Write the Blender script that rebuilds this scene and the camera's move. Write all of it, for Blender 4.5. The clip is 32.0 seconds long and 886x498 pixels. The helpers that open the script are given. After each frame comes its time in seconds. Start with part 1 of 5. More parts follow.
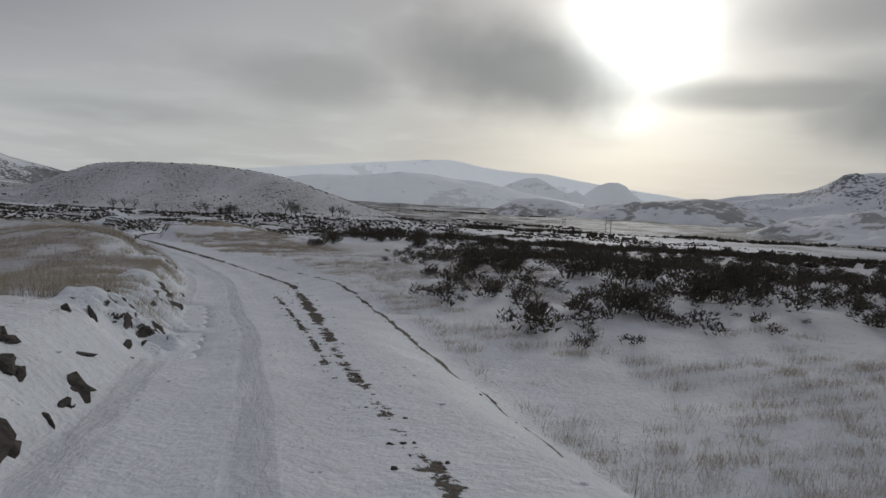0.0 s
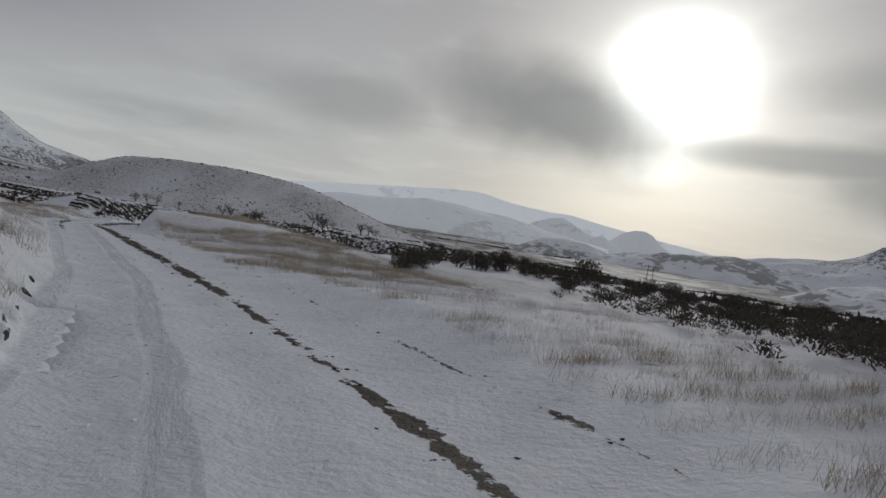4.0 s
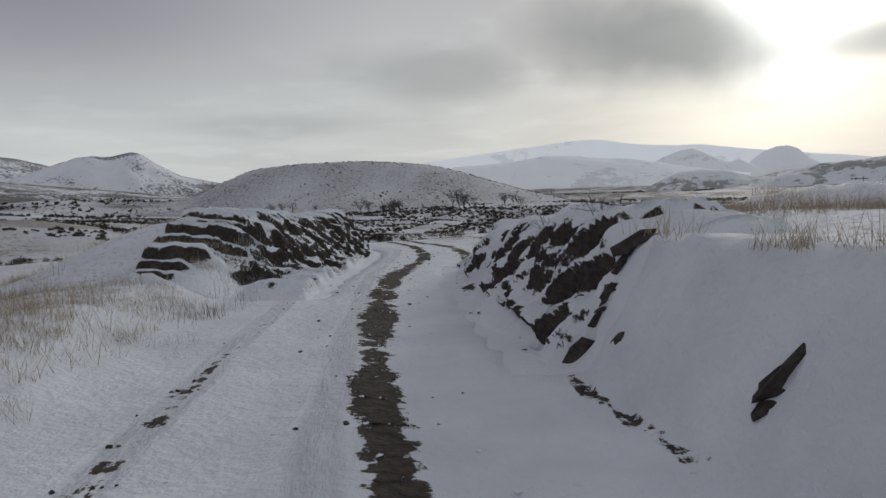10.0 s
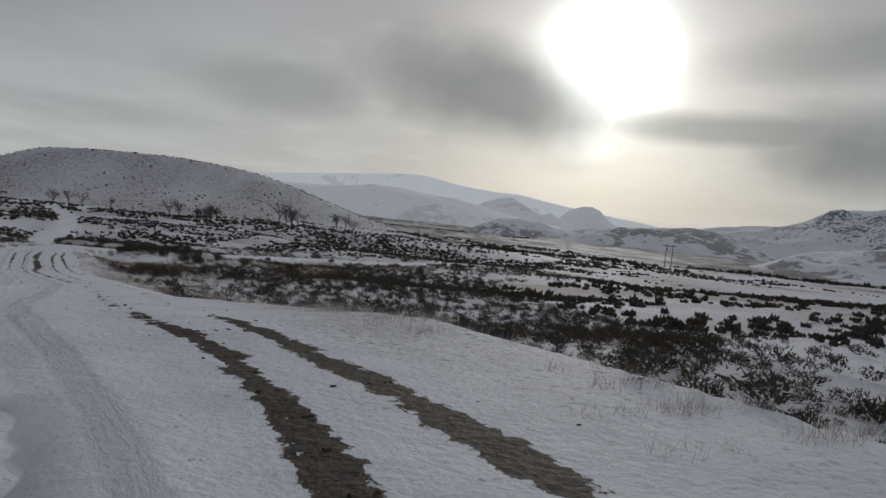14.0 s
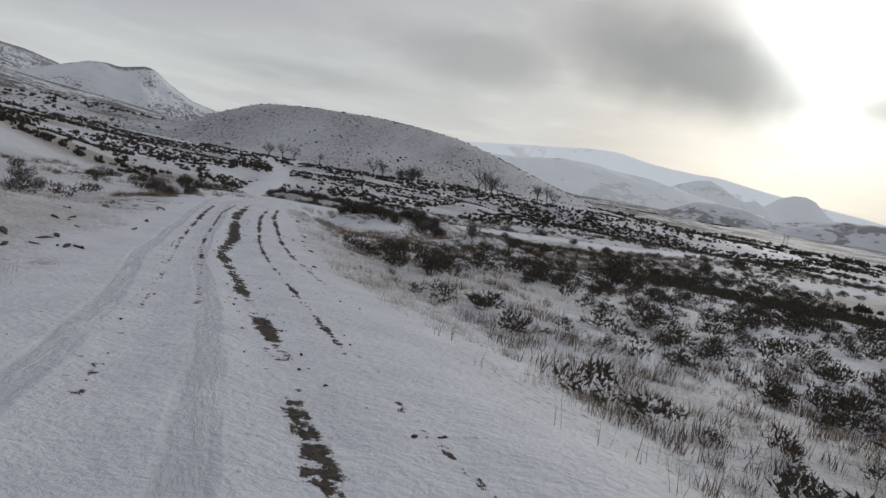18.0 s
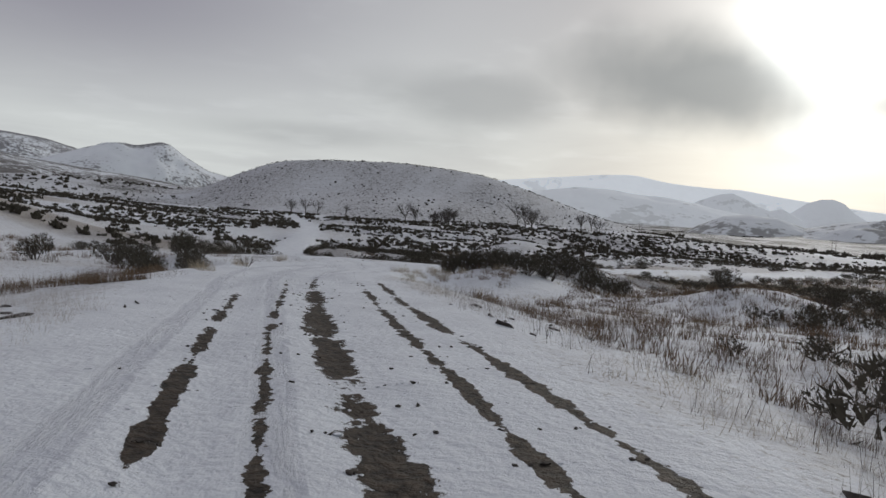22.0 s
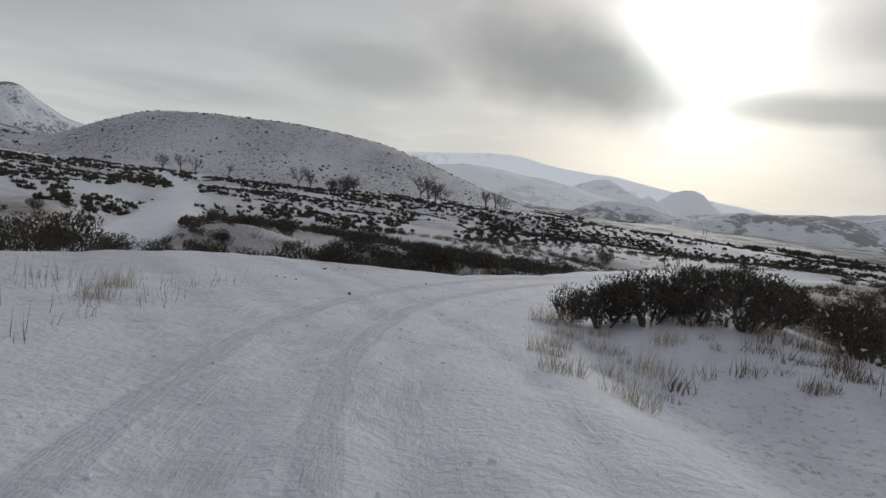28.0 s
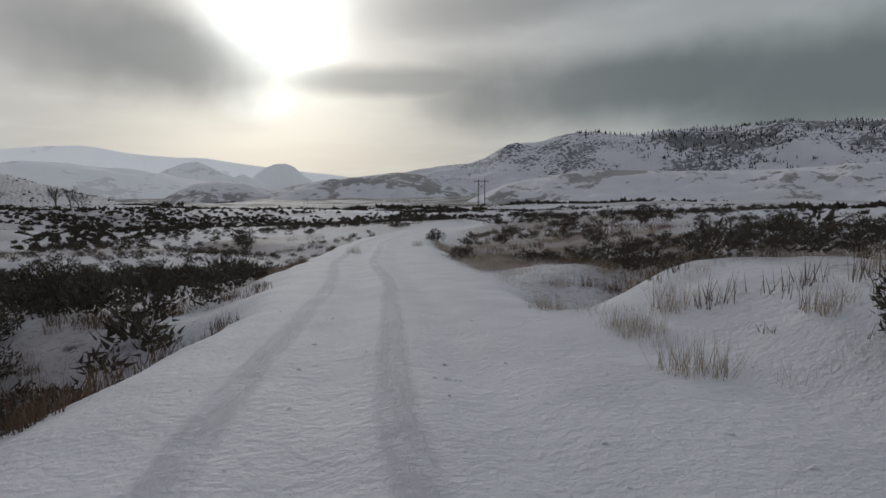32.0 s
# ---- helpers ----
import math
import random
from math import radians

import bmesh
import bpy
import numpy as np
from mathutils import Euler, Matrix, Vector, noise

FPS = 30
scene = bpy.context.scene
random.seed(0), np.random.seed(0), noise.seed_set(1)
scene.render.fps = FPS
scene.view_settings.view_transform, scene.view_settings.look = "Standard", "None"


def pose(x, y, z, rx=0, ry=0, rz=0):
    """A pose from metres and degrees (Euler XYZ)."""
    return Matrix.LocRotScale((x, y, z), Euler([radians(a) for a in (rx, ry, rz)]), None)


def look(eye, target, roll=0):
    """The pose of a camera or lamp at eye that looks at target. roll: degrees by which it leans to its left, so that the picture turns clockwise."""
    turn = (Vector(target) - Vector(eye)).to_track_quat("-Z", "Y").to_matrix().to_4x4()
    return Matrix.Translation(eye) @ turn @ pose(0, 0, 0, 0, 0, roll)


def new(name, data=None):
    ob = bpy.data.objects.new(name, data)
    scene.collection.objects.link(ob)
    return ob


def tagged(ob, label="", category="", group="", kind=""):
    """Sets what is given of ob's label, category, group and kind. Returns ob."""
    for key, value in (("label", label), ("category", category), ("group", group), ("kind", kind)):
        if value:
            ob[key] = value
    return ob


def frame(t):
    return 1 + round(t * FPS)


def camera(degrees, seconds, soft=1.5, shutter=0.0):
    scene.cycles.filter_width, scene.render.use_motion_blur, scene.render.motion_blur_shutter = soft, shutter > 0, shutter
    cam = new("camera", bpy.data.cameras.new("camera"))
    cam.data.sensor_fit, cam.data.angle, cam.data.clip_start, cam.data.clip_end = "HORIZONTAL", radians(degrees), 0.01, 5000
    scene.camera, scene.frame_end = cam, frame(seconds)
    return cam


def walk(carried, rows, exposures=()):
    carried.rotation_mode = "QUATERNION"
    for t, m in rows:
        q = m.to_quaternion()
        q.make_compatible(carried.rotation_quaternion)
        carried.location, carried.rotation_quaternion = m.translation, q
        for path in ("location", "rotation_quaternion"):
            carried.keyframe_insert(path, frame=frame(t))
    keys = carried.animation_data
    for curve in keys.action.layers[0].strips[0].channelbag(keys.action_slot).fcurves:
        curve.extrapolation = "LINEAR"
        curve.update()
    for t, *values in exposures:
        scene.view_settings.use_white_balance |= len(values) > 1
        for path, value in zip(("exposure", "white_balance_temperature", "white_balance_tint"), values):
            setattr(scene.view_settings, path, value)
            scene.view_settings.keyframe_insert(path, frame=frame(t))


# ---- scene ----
cam = camera(69.0, 32.0)
PATH = [
    (0, (0.00, -0.00, 1.80), (0.04, 9.97, 1.05), 3.2),
    (0.5, (-0.96, 3.42, 1.43), (-0.73, 13.38, 0.60), 5.3),
    (1, (-1.85, 6.76, 1.06), (-1.45, 16.68, -0.14), 5.6),
    (1.5, (-2.83, 10.11, 0.64), (-2.25, 20.05, -0.29), 5.4),
    (2, (-3.74, 13.32, 0.28), (-3.14, 23.28, -0.34), 5.3),
    (2.5, (-4.85, 16.76, 0.01), (-4.51, 26.74, -0.47), 7.2),
    (4.5, (-10.53, 31.61, -0.93), (-11.14, 41.59, -1.21), 8.4),
    (5, (-12.27, 35.59, -1.07), (-13.45, 45.52, -1.23), 6.8),
    (5.5, (-14.28, 39.43, -1.16), (-15.99, 49.28, -1.06), 5.7),
    (6, (-16.46, 43.02, -1.34), (-18.67, 52.77, -1.36), 8.5),
    (6.5, (-18.69, 46.47, -1.43), (-21.33, 56.11, -1.42), 7.7),
    (7, (-21.09, 49.95, -1.49), (-24.03, 59.51, -1.43), 6.6),
    (7.5, (-23.53, 53.47, -1.61), (-26.65, 62.97, -1.81), 4.9),
    (8, (-26.05, 57.10, -1.79), (-29.20, 66.59, -2.11), 4.4),
    (8.5, (-28.37, 60.55, -1.93), (-31.42, 70.07, -2.26), 3.7),
    (9, (-30.47, 64.04, -1.94), (-33.35, 73.61, -2.29), -0.6),
    (9.5, (-32.52, 67.50, -2.17), (-35.03, 77.16, -2.82), 0.8),
    (10, (-34.27, 71.33, -2.43), (-36.42, 81.05, -3.38), -1.8),
    (10.5, (-35.81, 74.90, -2.65), (-37.51, 84.72, -3.42), -2.2),
    (11, (-37.07, 78.39, -2.80), (-38.21, 88.31, -3.33), -1.6),
    (11.5, (-38.35, 82.27, -2.90), (-38.92, 92.24, -3.32), -1.1),
    (12, (-39.41, 85.64, -3.01), (-39.54, 95.63, -3.37), 1.9),
    (12.5, (-40.13, 88.78, -3.14), (-39.73, 98.77, -3.49), 3.1),
    (13, (-40.72, 91.96, -3.39), (-39.96, 101.92, -3.76), 4.1),
    (13.5, (-41.74, 95.59, -3.45), (-40.95, 105.55, -3.90), 4.8),
    (14, (-42.60, 99.40, -3.58), (-42.02, 109.37, -4.03), 6.1),
    (14.5, (-43.95, 103.35, -3.74), (-43.60, 113.33, -4.18), 7.4),
    (15, (-46.30, 107.25, -3.92), (-46.24, 117.24, -4.34), 8.7),
    (15.5, (-49.03, 111.09, -4.11), (-49.27, 121.08, -4.52), 9.8),
    (16, (-50.54, 114.72, -4.48), (-51.36, 124.68, -4.94), 11.6),
    (16.5, (-52.11, 118.05, -4.88), (-53.42, 127.96, -5.31), 10.9),
    (17, (-53.80, 121.30, -5.30), (-55.45, 131.13, -6.07), 11.6),
    (17.5, (-55.63, 124.60, -5.80), (-57.52, 134.37, -6.79), 12.5),
    (18, (-57.47, 127.98, -6.32), (-59.52, 137.69, -7.56), 9.9),
    (18.5, (-59.43, 131.35, -6.80), (-61.82, 140.98, -8.01), 7.2),
    (19, (-61.49, 134.62, -7.22), (-64.10, 144.23, -8.14), 7.2),
    (19.5, (-63.53, 137.77, -7.63), (-66.29, 147.34, -8.51), 8.3),
    (20, (-65.56, 140.91, -8.03), (-68.34, 150.48, -8.86), 8.0),
    (20.5, (-67.61, 144.09, -8.37), (-70.36, 153.67, -9.16), 6.8),
    (21, (-69.53, 147.16, -8.60), (-72.26, 156.76, -9.19), 5.5),
    (21.5, (-71.34, 150.15, -8.86), (-73.90, 159.79, -9.63), 3.6),
    (22, (-73.12, 153.11, -9.05), (-75.59, 162.78, -9.68), 3.7),
    (22.5, (-74.81, 156.11, -9.22), (-77.04, 165.84, -9.85), 2.3),
    (23, (-76.38, 159.02, -9.27), (-78.43, 168.80, -9.52), 2.2),
    (23.5, (-77.44, 161.06, -9.27), (-79.54, 170.84, -9.38), 2.7),
    (24, (-78.47, 162.92, -9.34), (-80.61, 172.68, -9.75), 2.0),
    (24.5, (-79.48, 164.71, -9.47), (-81.65, 174.45, -10.07), 3.4),
    (25, (-80.42, 166.42, -9.62), (-82.44, 176.19, -10.24), 3.5),
    (25.5, (-81.28, 168.18, -9.79), (-83.10, 177.97, -10.66), 3.8),
    (27.5, (-84.56, 174.68, -9.98), (-85.48, 184.58, -11.09), 8.2),
    (28, (-85.54, 177.22, -10.29), (-86.19, 187.16, -11.18), 7.2),
    (28.5, (-86.39, 180.10, -10.54), (-86.52, 190.07, -11.32), 5.7),
    (29, (-87.04, 183.15, -10.76), (-86.67, 193.11, -11.62), 2.9),
    (29.5, (-87.44, 186.12, -11.00), (-86.39, 196.03, -11.79), 3.0),
    (30, (-87.48, 188.38, -11.10), (-85.28, 198.10, -11.92), 1.2),
    (30.5, (-87.37, 190.73, -11.19), (-84.37, 200.24, -11.86), 0.3),
    (31, (-87.17, 193.51, -11.33), (-83.56, 202.82, -11.84), 2.5),
    (31.5, (-86.58, 196.32, -11.55), (-82.19, 205.28, -12.22), 0.4),
    (32, (-85.69, 199.18, -11.82), (-80.65, 207.77, -12.69), -0.6),
]
walk(cam, [(t, look(eye, target, roll)) for t, eye, target, roll in PATH],
     [(0, -0.36), (2.5, -0.40), (6, -0.40), (7, -0.18), (9, -0.08), (11.4, -0.16), (12, -0.34), (13, -0.45), (14, -0.45), (16, -0.45), (17.5, -0.12), (19, 0.03), (21.5, 0.05), (24, -0.20), (25, -0.17), (28, -0.1), (29, -0.3), (30, -0.3), (32, -0.36)])

# ---- sky and sun ----
SUN_AZ, SUN_EL = 15.8, 14.6          # degrees east of +y, and above the horizon


def direction(az, el):
    a, e = radians(az), radians(el)
    return Vector((math.sin(a) * math.cos(e), math.cos(a) * math.cos(e), math.sin(e)))


def build_sky():
    world = bpy.data.worlds.new("winter_sky")
    scene.world = world
    world.use_nodes = True
    nt = world.node_tree
    nt.nodes.clear()
    N, L = nt.nodes.new, nt.links.new

    def math_node(op, a, b=None, clamp=False):
        n = N("ShaderNodeMath")
        n.operation, n.use_clamp = op, clamp
        for k, v in enumerate((a, b)):
            if v is None:
                continue
            if isinstance(v, (int, float)):
                n.inputs[k].default_value = v
            else:
                L(v, n.inputs[k])
        return n.outputs[0]

    def mix(fac, a, b):
        n = N("ShaderNodeMix")
        n.data_type = "RGBA"
        for sock, v in ((n.inputs[0], fac), (n.inputs[6], a), (n.inputs[7], b)):
            if isinstance(v, tuple):
                sock.default_value = (*v, 1)
            elif isinstance(v, (int, float)):
                sock.default_value = v
            else:
                L(v, sock)
        return n.outputs[2]

    def ramp(v, lo, hi):
        n = N("ShaderNodeMapRange")
        n.interpolation_type = "SMOOTHSTEP"
        n.inputs[1].default_value, n.inputs[2].default_value = lo, hi
        L(v, n.inputs[0])
        return n.outputs[0]

    tc = N("ShaderNodeTexCoord").outputs["Generated"]
    norm = N("ShaderNodeVectorMath")
    norm.operation = "NORMALIZE"
    L(tc, norm.inputs[0])
    d = norm.outputs[0]
    sep = N("ShaderNodeSeparateXYZ")
    L(d, sep.inputs[0])
    x, y, z = sep.outputs
    az = math_node("MULTIPLY", math_node("ARCTAN2", x, y), 57.2958)
    el = math_node("MULTIPLY", math_node("ARCSINE", z), 57.2958)

    # cloud deck: noise on a flat layer high above, stretched towards the horizon
    flat = N("ShaderNodeCombineXYZ")
    low = math_node("ADD", math_node("MAXIMUM", z, 0.0), 0.10)
    L(math_node("DIVIDE", x, low), flat.inputs[0])
    L(math_node("DIVIDE", y, low), flat.inputs[1])
    deck = N("ShaderNodeTexNoise")
    deck.inputs["Scale"].default_value, deck.inputs["Detail"].default_value = 0.55, 4
    deck.inputs["Roughness"].default_value = 0.5
    deck.inputs["Distortion"].default_value = 0.5
    L(flat.outputs[0], deck.inputs["Vector"])
    band = ramp(deck.outputs["Fac"], 0.38, 0.66)
    wisps = N("ShaderNodeTexNoise")
    wisps.inputs["Scale"].default_value, wisps.inputs["Detail"].default_value = 1.8, 5
    L(flat.outputs[0], wisps.inputs["Vector"])

    wob = N("ShaderNodeTexNoise")
    wob.inputs["Scale"].default_value, wob.inputs["Detail"].default_value = 5, 4
    L(d, wob.inputs["Vector"])
    wobble = math_node("MULTIPLY", math_node("SUBTRACT", wob.outputs["Fac"], 0.5), 1.35)

    def cloud(a0, e0, wa, we, lean=0.0):
        """A soft cloud bank at an azimuth and elevation, with its half sizes in degrees."""
        da = math_node("SUBTRACT", az, a0)
        de = math_node("SUBTRACT", math_node("SUBTRACT", el, e0), math_node("MULTIPLY", da, lean))
        r = math_node("ADD", math_node("POWER", math_node("ABSOLUTE", math_node("DIVIDE", da, wa)), 2.0),
                      math_node("POWER", math_node("ABSOLUTE", math_node("DIVIDE", de, we)), 2.0))
        r = math_node("ADD", math_node("SQRT", r), wobble)
        return ramp(r, 1.35, 0.35)

    banks = cloud(6.2, 11.1, 11.6, 4.7, -0.08)
    for a0, e0, wa, we, lean, w in ((-13, 9.8, 10, 2.6, 0.0, 0.5), (27, 9.5, 13, 1.5, -0.01, 0.72), (48, 9.0, 20, 3.6, 0.03, 1.0),
                                    (-27, 5.6, 11, 1.0, 0.0, 0.30), (66, 8.5, 26, 4.5, 0.0, 1.0), (38, 16, 14, 2.4, 0.1, 0.5)):
        banks = math_node("MAXIMUM", banks, math_node("MULTIPLY", cloud(a0, e0, wa, we, lean), w))

    sundir = direction(SUN_AZ, SUN_EL)
    dot = N("ShaderNodeVectorMath")
    dot.operation = "DOT_PRODUCT"
    L(d, dot.inputs[0])
    dot.inputs[1].default_value = sundir
    away = math_node("MULTIPLY", math_node("ARCCOSINE", math_node("MINIMUM", dot.outputs["Value"], 1.0)), 57.2958)
    away = math_node("ADD", away, math_node("MULTIPLY", wobble, 1.6))          # ragged edges of the cloud in front of the sun

    sky = N("ShaderNodeTexSky")
    sky.sky_type, sky.sun_disc = "NISHITA", False
    sky.sun_elevation, sky.sun_rotation = radians(SUN_EL), radians(SUN_AZ)
    sky.air_density, sky.dust_density = 1.0, 3.0
    scaled = N("ShaderNodeVectorMath")
    scaled.operation = "SCALE"
    scaled.inputs["Scale"].default_value = 0.10
    L(sky.outputs[0], scaled.inputs[0])

    veil = mix(ramp(el, 1.0, 24.0), (0.63, 0.66, 0.66), (0.44, 0.44, 0.465))
    veil = mix(ramp(el, 26.0, 70.0), veil, (0.36, 0.37, 0.40))
    veil = mix(math_node("MULTIPLY", band, 0.28), veil, (0.375, 0.385, 0.415))
    veil = mix(math_node("MULTIPLY", ramp(wisps.outputs["Fac"], 0.5, 0.72), 0.22), veil, (0.80, 0.83, 0.84))
    veil = mix(math_node("MULTIPLY", ramp(az, -12.0, -45.0), ramp(el, 3.0, 16.0)), veil, (0.285, 0.28, 0.325))
    warm = math_node("MULTIPLY", ramp(away, 22.0, 5.0), ramp(el, 14.0, 3.0))
    veil = mix(math_node("MULTIPLY", warm, 0.5), veil, (0.69, 0.75, 0.725))
    cool = math_node("MULTIPLY", ramp(az, 22.0, 55.0), ramp(az, 175.0, 120.0))
    veil = mix(math_node("MULTIPLY", cool, 0.5), veil, (0.30, 0.36, 0.38))
    base = mix(0.95, scaled.outputs[0], veil)
    grey = mix(cool, (0.285, 0.30, 0.305), (0.125, 0.155, 0.165))
    base = mix(math_node("MULTIPLY", banks, 0.86), base, grey)
    # the sun behind thin cloud
    glow = math_node("ADD", math_node("MULTIPLY", math_node("POWER", ramp(away, 24.0, 0.0), 2.0), 0.56),
                     math_node("MULTIPLY", math_node("POWER", ramp(away, 11.5, 0.5), 3.0), 2.6))
    glow = math_node("ADD", glow, math_node("MULTIPLY", cloud(14.6, 7.7, 3.4, 1.5), 0.35))
    glow = math_node("MULTIPLY", glow, math_node("SUBTRACT", 1.0, math_node("MULTIPLY", banks, 0.8)))
    addn = N("ShaderNodeVectorMath")
    addn.operation = "ADD"
    tint = N("ShaderNodeVectorMath")
    tint.operation = "SCALE"
    tint.inputs[0].default_value = (0.92, 0.98, 0.965)
    L(glow, tint.inputs["Scale"])
    L(base, addn.inputs[0])
    L(tint.outputs[0], addn.inputs[1])
    bg = N("ShaderNodeBackground")
    L(addn.outputs[0], bg.inputs["Color"])
    bg.inputs["Strength"].default_value = 1.0
    L(bg.outputs[0], N("ShaderNodeOutputWorld").inputs[0])


build_sky()
lamp = bpy.data.lights.new("sun", "SUN")
lamp.energy, lamp.angle, lamp.color = 0.85, radians(10), (1.0, 0.97, 0.90)
sun = new("sun", lamp)
sun.matrix_world = look(direction(SUN_AZ, SUN_EL) * 300, (0, 0, 0))
scene.view_settings.exposure = 0.0

# ---- materials ----


def material(name, rough=0.8):
    """A new node material: returns it, its node tree and its principled shader."""
    m = bpy.data.materials.new(name)
    m.use_nodes = True
    nt = m.node_tree
    p = nt.nodes["Principled BSDF"]
    p.inputs["Roughness"].default_value = rough
    p.inputs["Specular IOR Level"].default_value = 0.25
    return m, nt, p


def noise_of(nt, scale, detail=4, rough=0.55, vec=None):
    n = nt.nodes.new("ShaderNodeTexNoise")
    n.inputs["Scale"].default_value, n.inputs["Detail"].default_value, n.inputs["Roughness"].default_value = scale, detail, rough
    if vec is None:
        g = nt.nodes.get("Geometry") or nt.nodes.new("ShaderNodeNewGeometry")
        vec = g.outputs["Position"]
    nt.links.new(vec, n.inputs["Vector"])
    return n.outputs["Fac"]


def remap(nt, v, lo, hi, a=0.0, b=1.0):
    n = nt.nodes.new("ShaderNodeMapRange")
    for k, val in enumerate((lo, hi, a, b)):
        n.inputs[k + 1].default_value = val
    nt.links.new(v, n.inputs[0])
    return n.outputs[0]


def mathn(nt, op, a, b, clamp=False):
    n = nt.nodes.new("ShaderNodeMath")
    n.operation, n.use_clamp = op, clamp
    for k, v in enumerate((a, b)):
        if isinstance(v, (int, float)):
            n.inputs[k].default_value = v
        else:
            nt.links.new(v, n.inputs[k])
    return n.outputs[0]


def blend(nt, fac, a, b):
    n = nt.nodes.new("ShaderNodeMix")
    n.data_type = "RGBA"
    for sock, v in ((n.inputs[0], fac), (n.inputs[6], a), (n.inputs[7], b)):
        if isinstance(v, tuple):
            sock.default_value = (*v, 1)
        elif isinstance(v, (int, float)):
            sock.default_value = v
        else:
            nt.links.new(v, sock)
    return n.outputs[2]


def bump(nt, p, height, strength=0.5, distance=0.05):
    b = nt.nodes.new("ShaderNodeBump")
    b.inputs["Strength"].default_value, b.inputs["Distance"].default_value = strength, distance
    nt.links.new(height, b.inputs["Height"])
    nt.links.new(b.outputs[0], p.inputs["Normal"])


def attr(nt, name):
    a = nt.nodes.new("ShaderNodeAttribute")
    a.attribute_name = name
    return a.outputs["Fac"]


def island(nt):
    return nt.nodes.new("ShaderNodeNewGeometry").outputs["Random Per Island"]


SNOW = (0.77, 0.79, 0.83)


# strips of bare mud along the drive: way along it, distance to the right, half width, how bare
MUD = {
    "main": [(-10, 1.4, 0.2, 0.4), (12, 1.5, 0.2, 0.6), (20, 2.0, 0.3, 0.9), (30, 2.7, 0.25, 0.8), (39, 2.0, 0.2, 0.6), (48, 1.5, 0.3, 0.95), (60, 1.1, 0.34, 1), (68, 1.0, 0.34, 1), (73, 0.5, 0.3, 0.9), (78, 0.6, 0.25, 0.8),
             (86, 0.4, 0.35, 0.95), (98, 0.55, 0.42, 1), (106, 1.2, 0.4, 1), (112, 1.1, 0.34, 0.9), (118, 1.8, 0.34, 0.9), (126, 1.2, 0.18, 0.4), (140, 0.9, 0.18, 0.45), (151, 0.95, 0.24, 0.6), (164, 0.4, 0.28, 0.8),
             (170, 0.9, 0.34, 0.95), (181, 0.65, 0.36, 1), (189, 0.95, 0.3, 0.9), (194, 1.2, 0.15, 0.5), (198, 1.3, 0.1, 0)],
    "right": [(-10, 4.0, 0.08, 0.4), (18, 4.2, 0.12, 0.9), (28, 4.5, 0.1, 0.7), (40, 3.6, 0.08, 0.4), (58, 3.4, 0.1, 0.4), (70, 2.8, 0.1, 0.4), (90, 2.4, 0.12, 0.5), (95, 2.5, 0.22, 0.8), (103, 3.0, 0.36, 0.9),
              (112, 2.9, 0.42, 0.95), (118, 3.0, 0.38, 0.9), (125, 2.6, 0.12, 0.3), (150, 1.9, 0.08, 0.5), (165, 1.9, 0.1, 0.7), (181, 2.0, 0.15, 1), (190, 2.5, 0.14, 0.9), (195, 2.8, 0.1, 0.0)],
    "edge": [(150, 3.0, 0.1, 0.0), (160, 3.0, 0.1, 0.5), (182, 2.8, 0.18, 1), (192, 3.3, 0.14, 0.9), (196, 3.4, 0.1, 0)],
    "left": [(6, 1.2, 0.08, 0.0), (12, 1.2, 0.09, 0.7), (24, 1.4, 0.09, 0.8), (28, 1.4, 0.06, 0), (55, -1.2, 0.1, 0.0), (70, -1.2, 0.2, 0.8), (76, -1.2, 0.25, 0.95), (82, -1.8, 0.2, 0.8), (88, -1.6, 0.12, 0.5), (98, -1.0, 0.1, 0),
             (165, -1.0, 0.1, 0.5), (180, -1.05, 0.15, 1), (187, -1.05, 0.13, 0.9), (190, -1.0, 0.1, 0)],
    "rut": [(60, 2.0, 0.06, 0.3), (66, 2.0, 0.06, 0.0), (140, -0.1, 0.06, 0.2), (165, -0.2, 0.08, 0.6), (181, -0.15, 0.11, 0.85), (190, 0.2, 0.1, 0.7), (195, 0.3, 0.08, 0)],
}


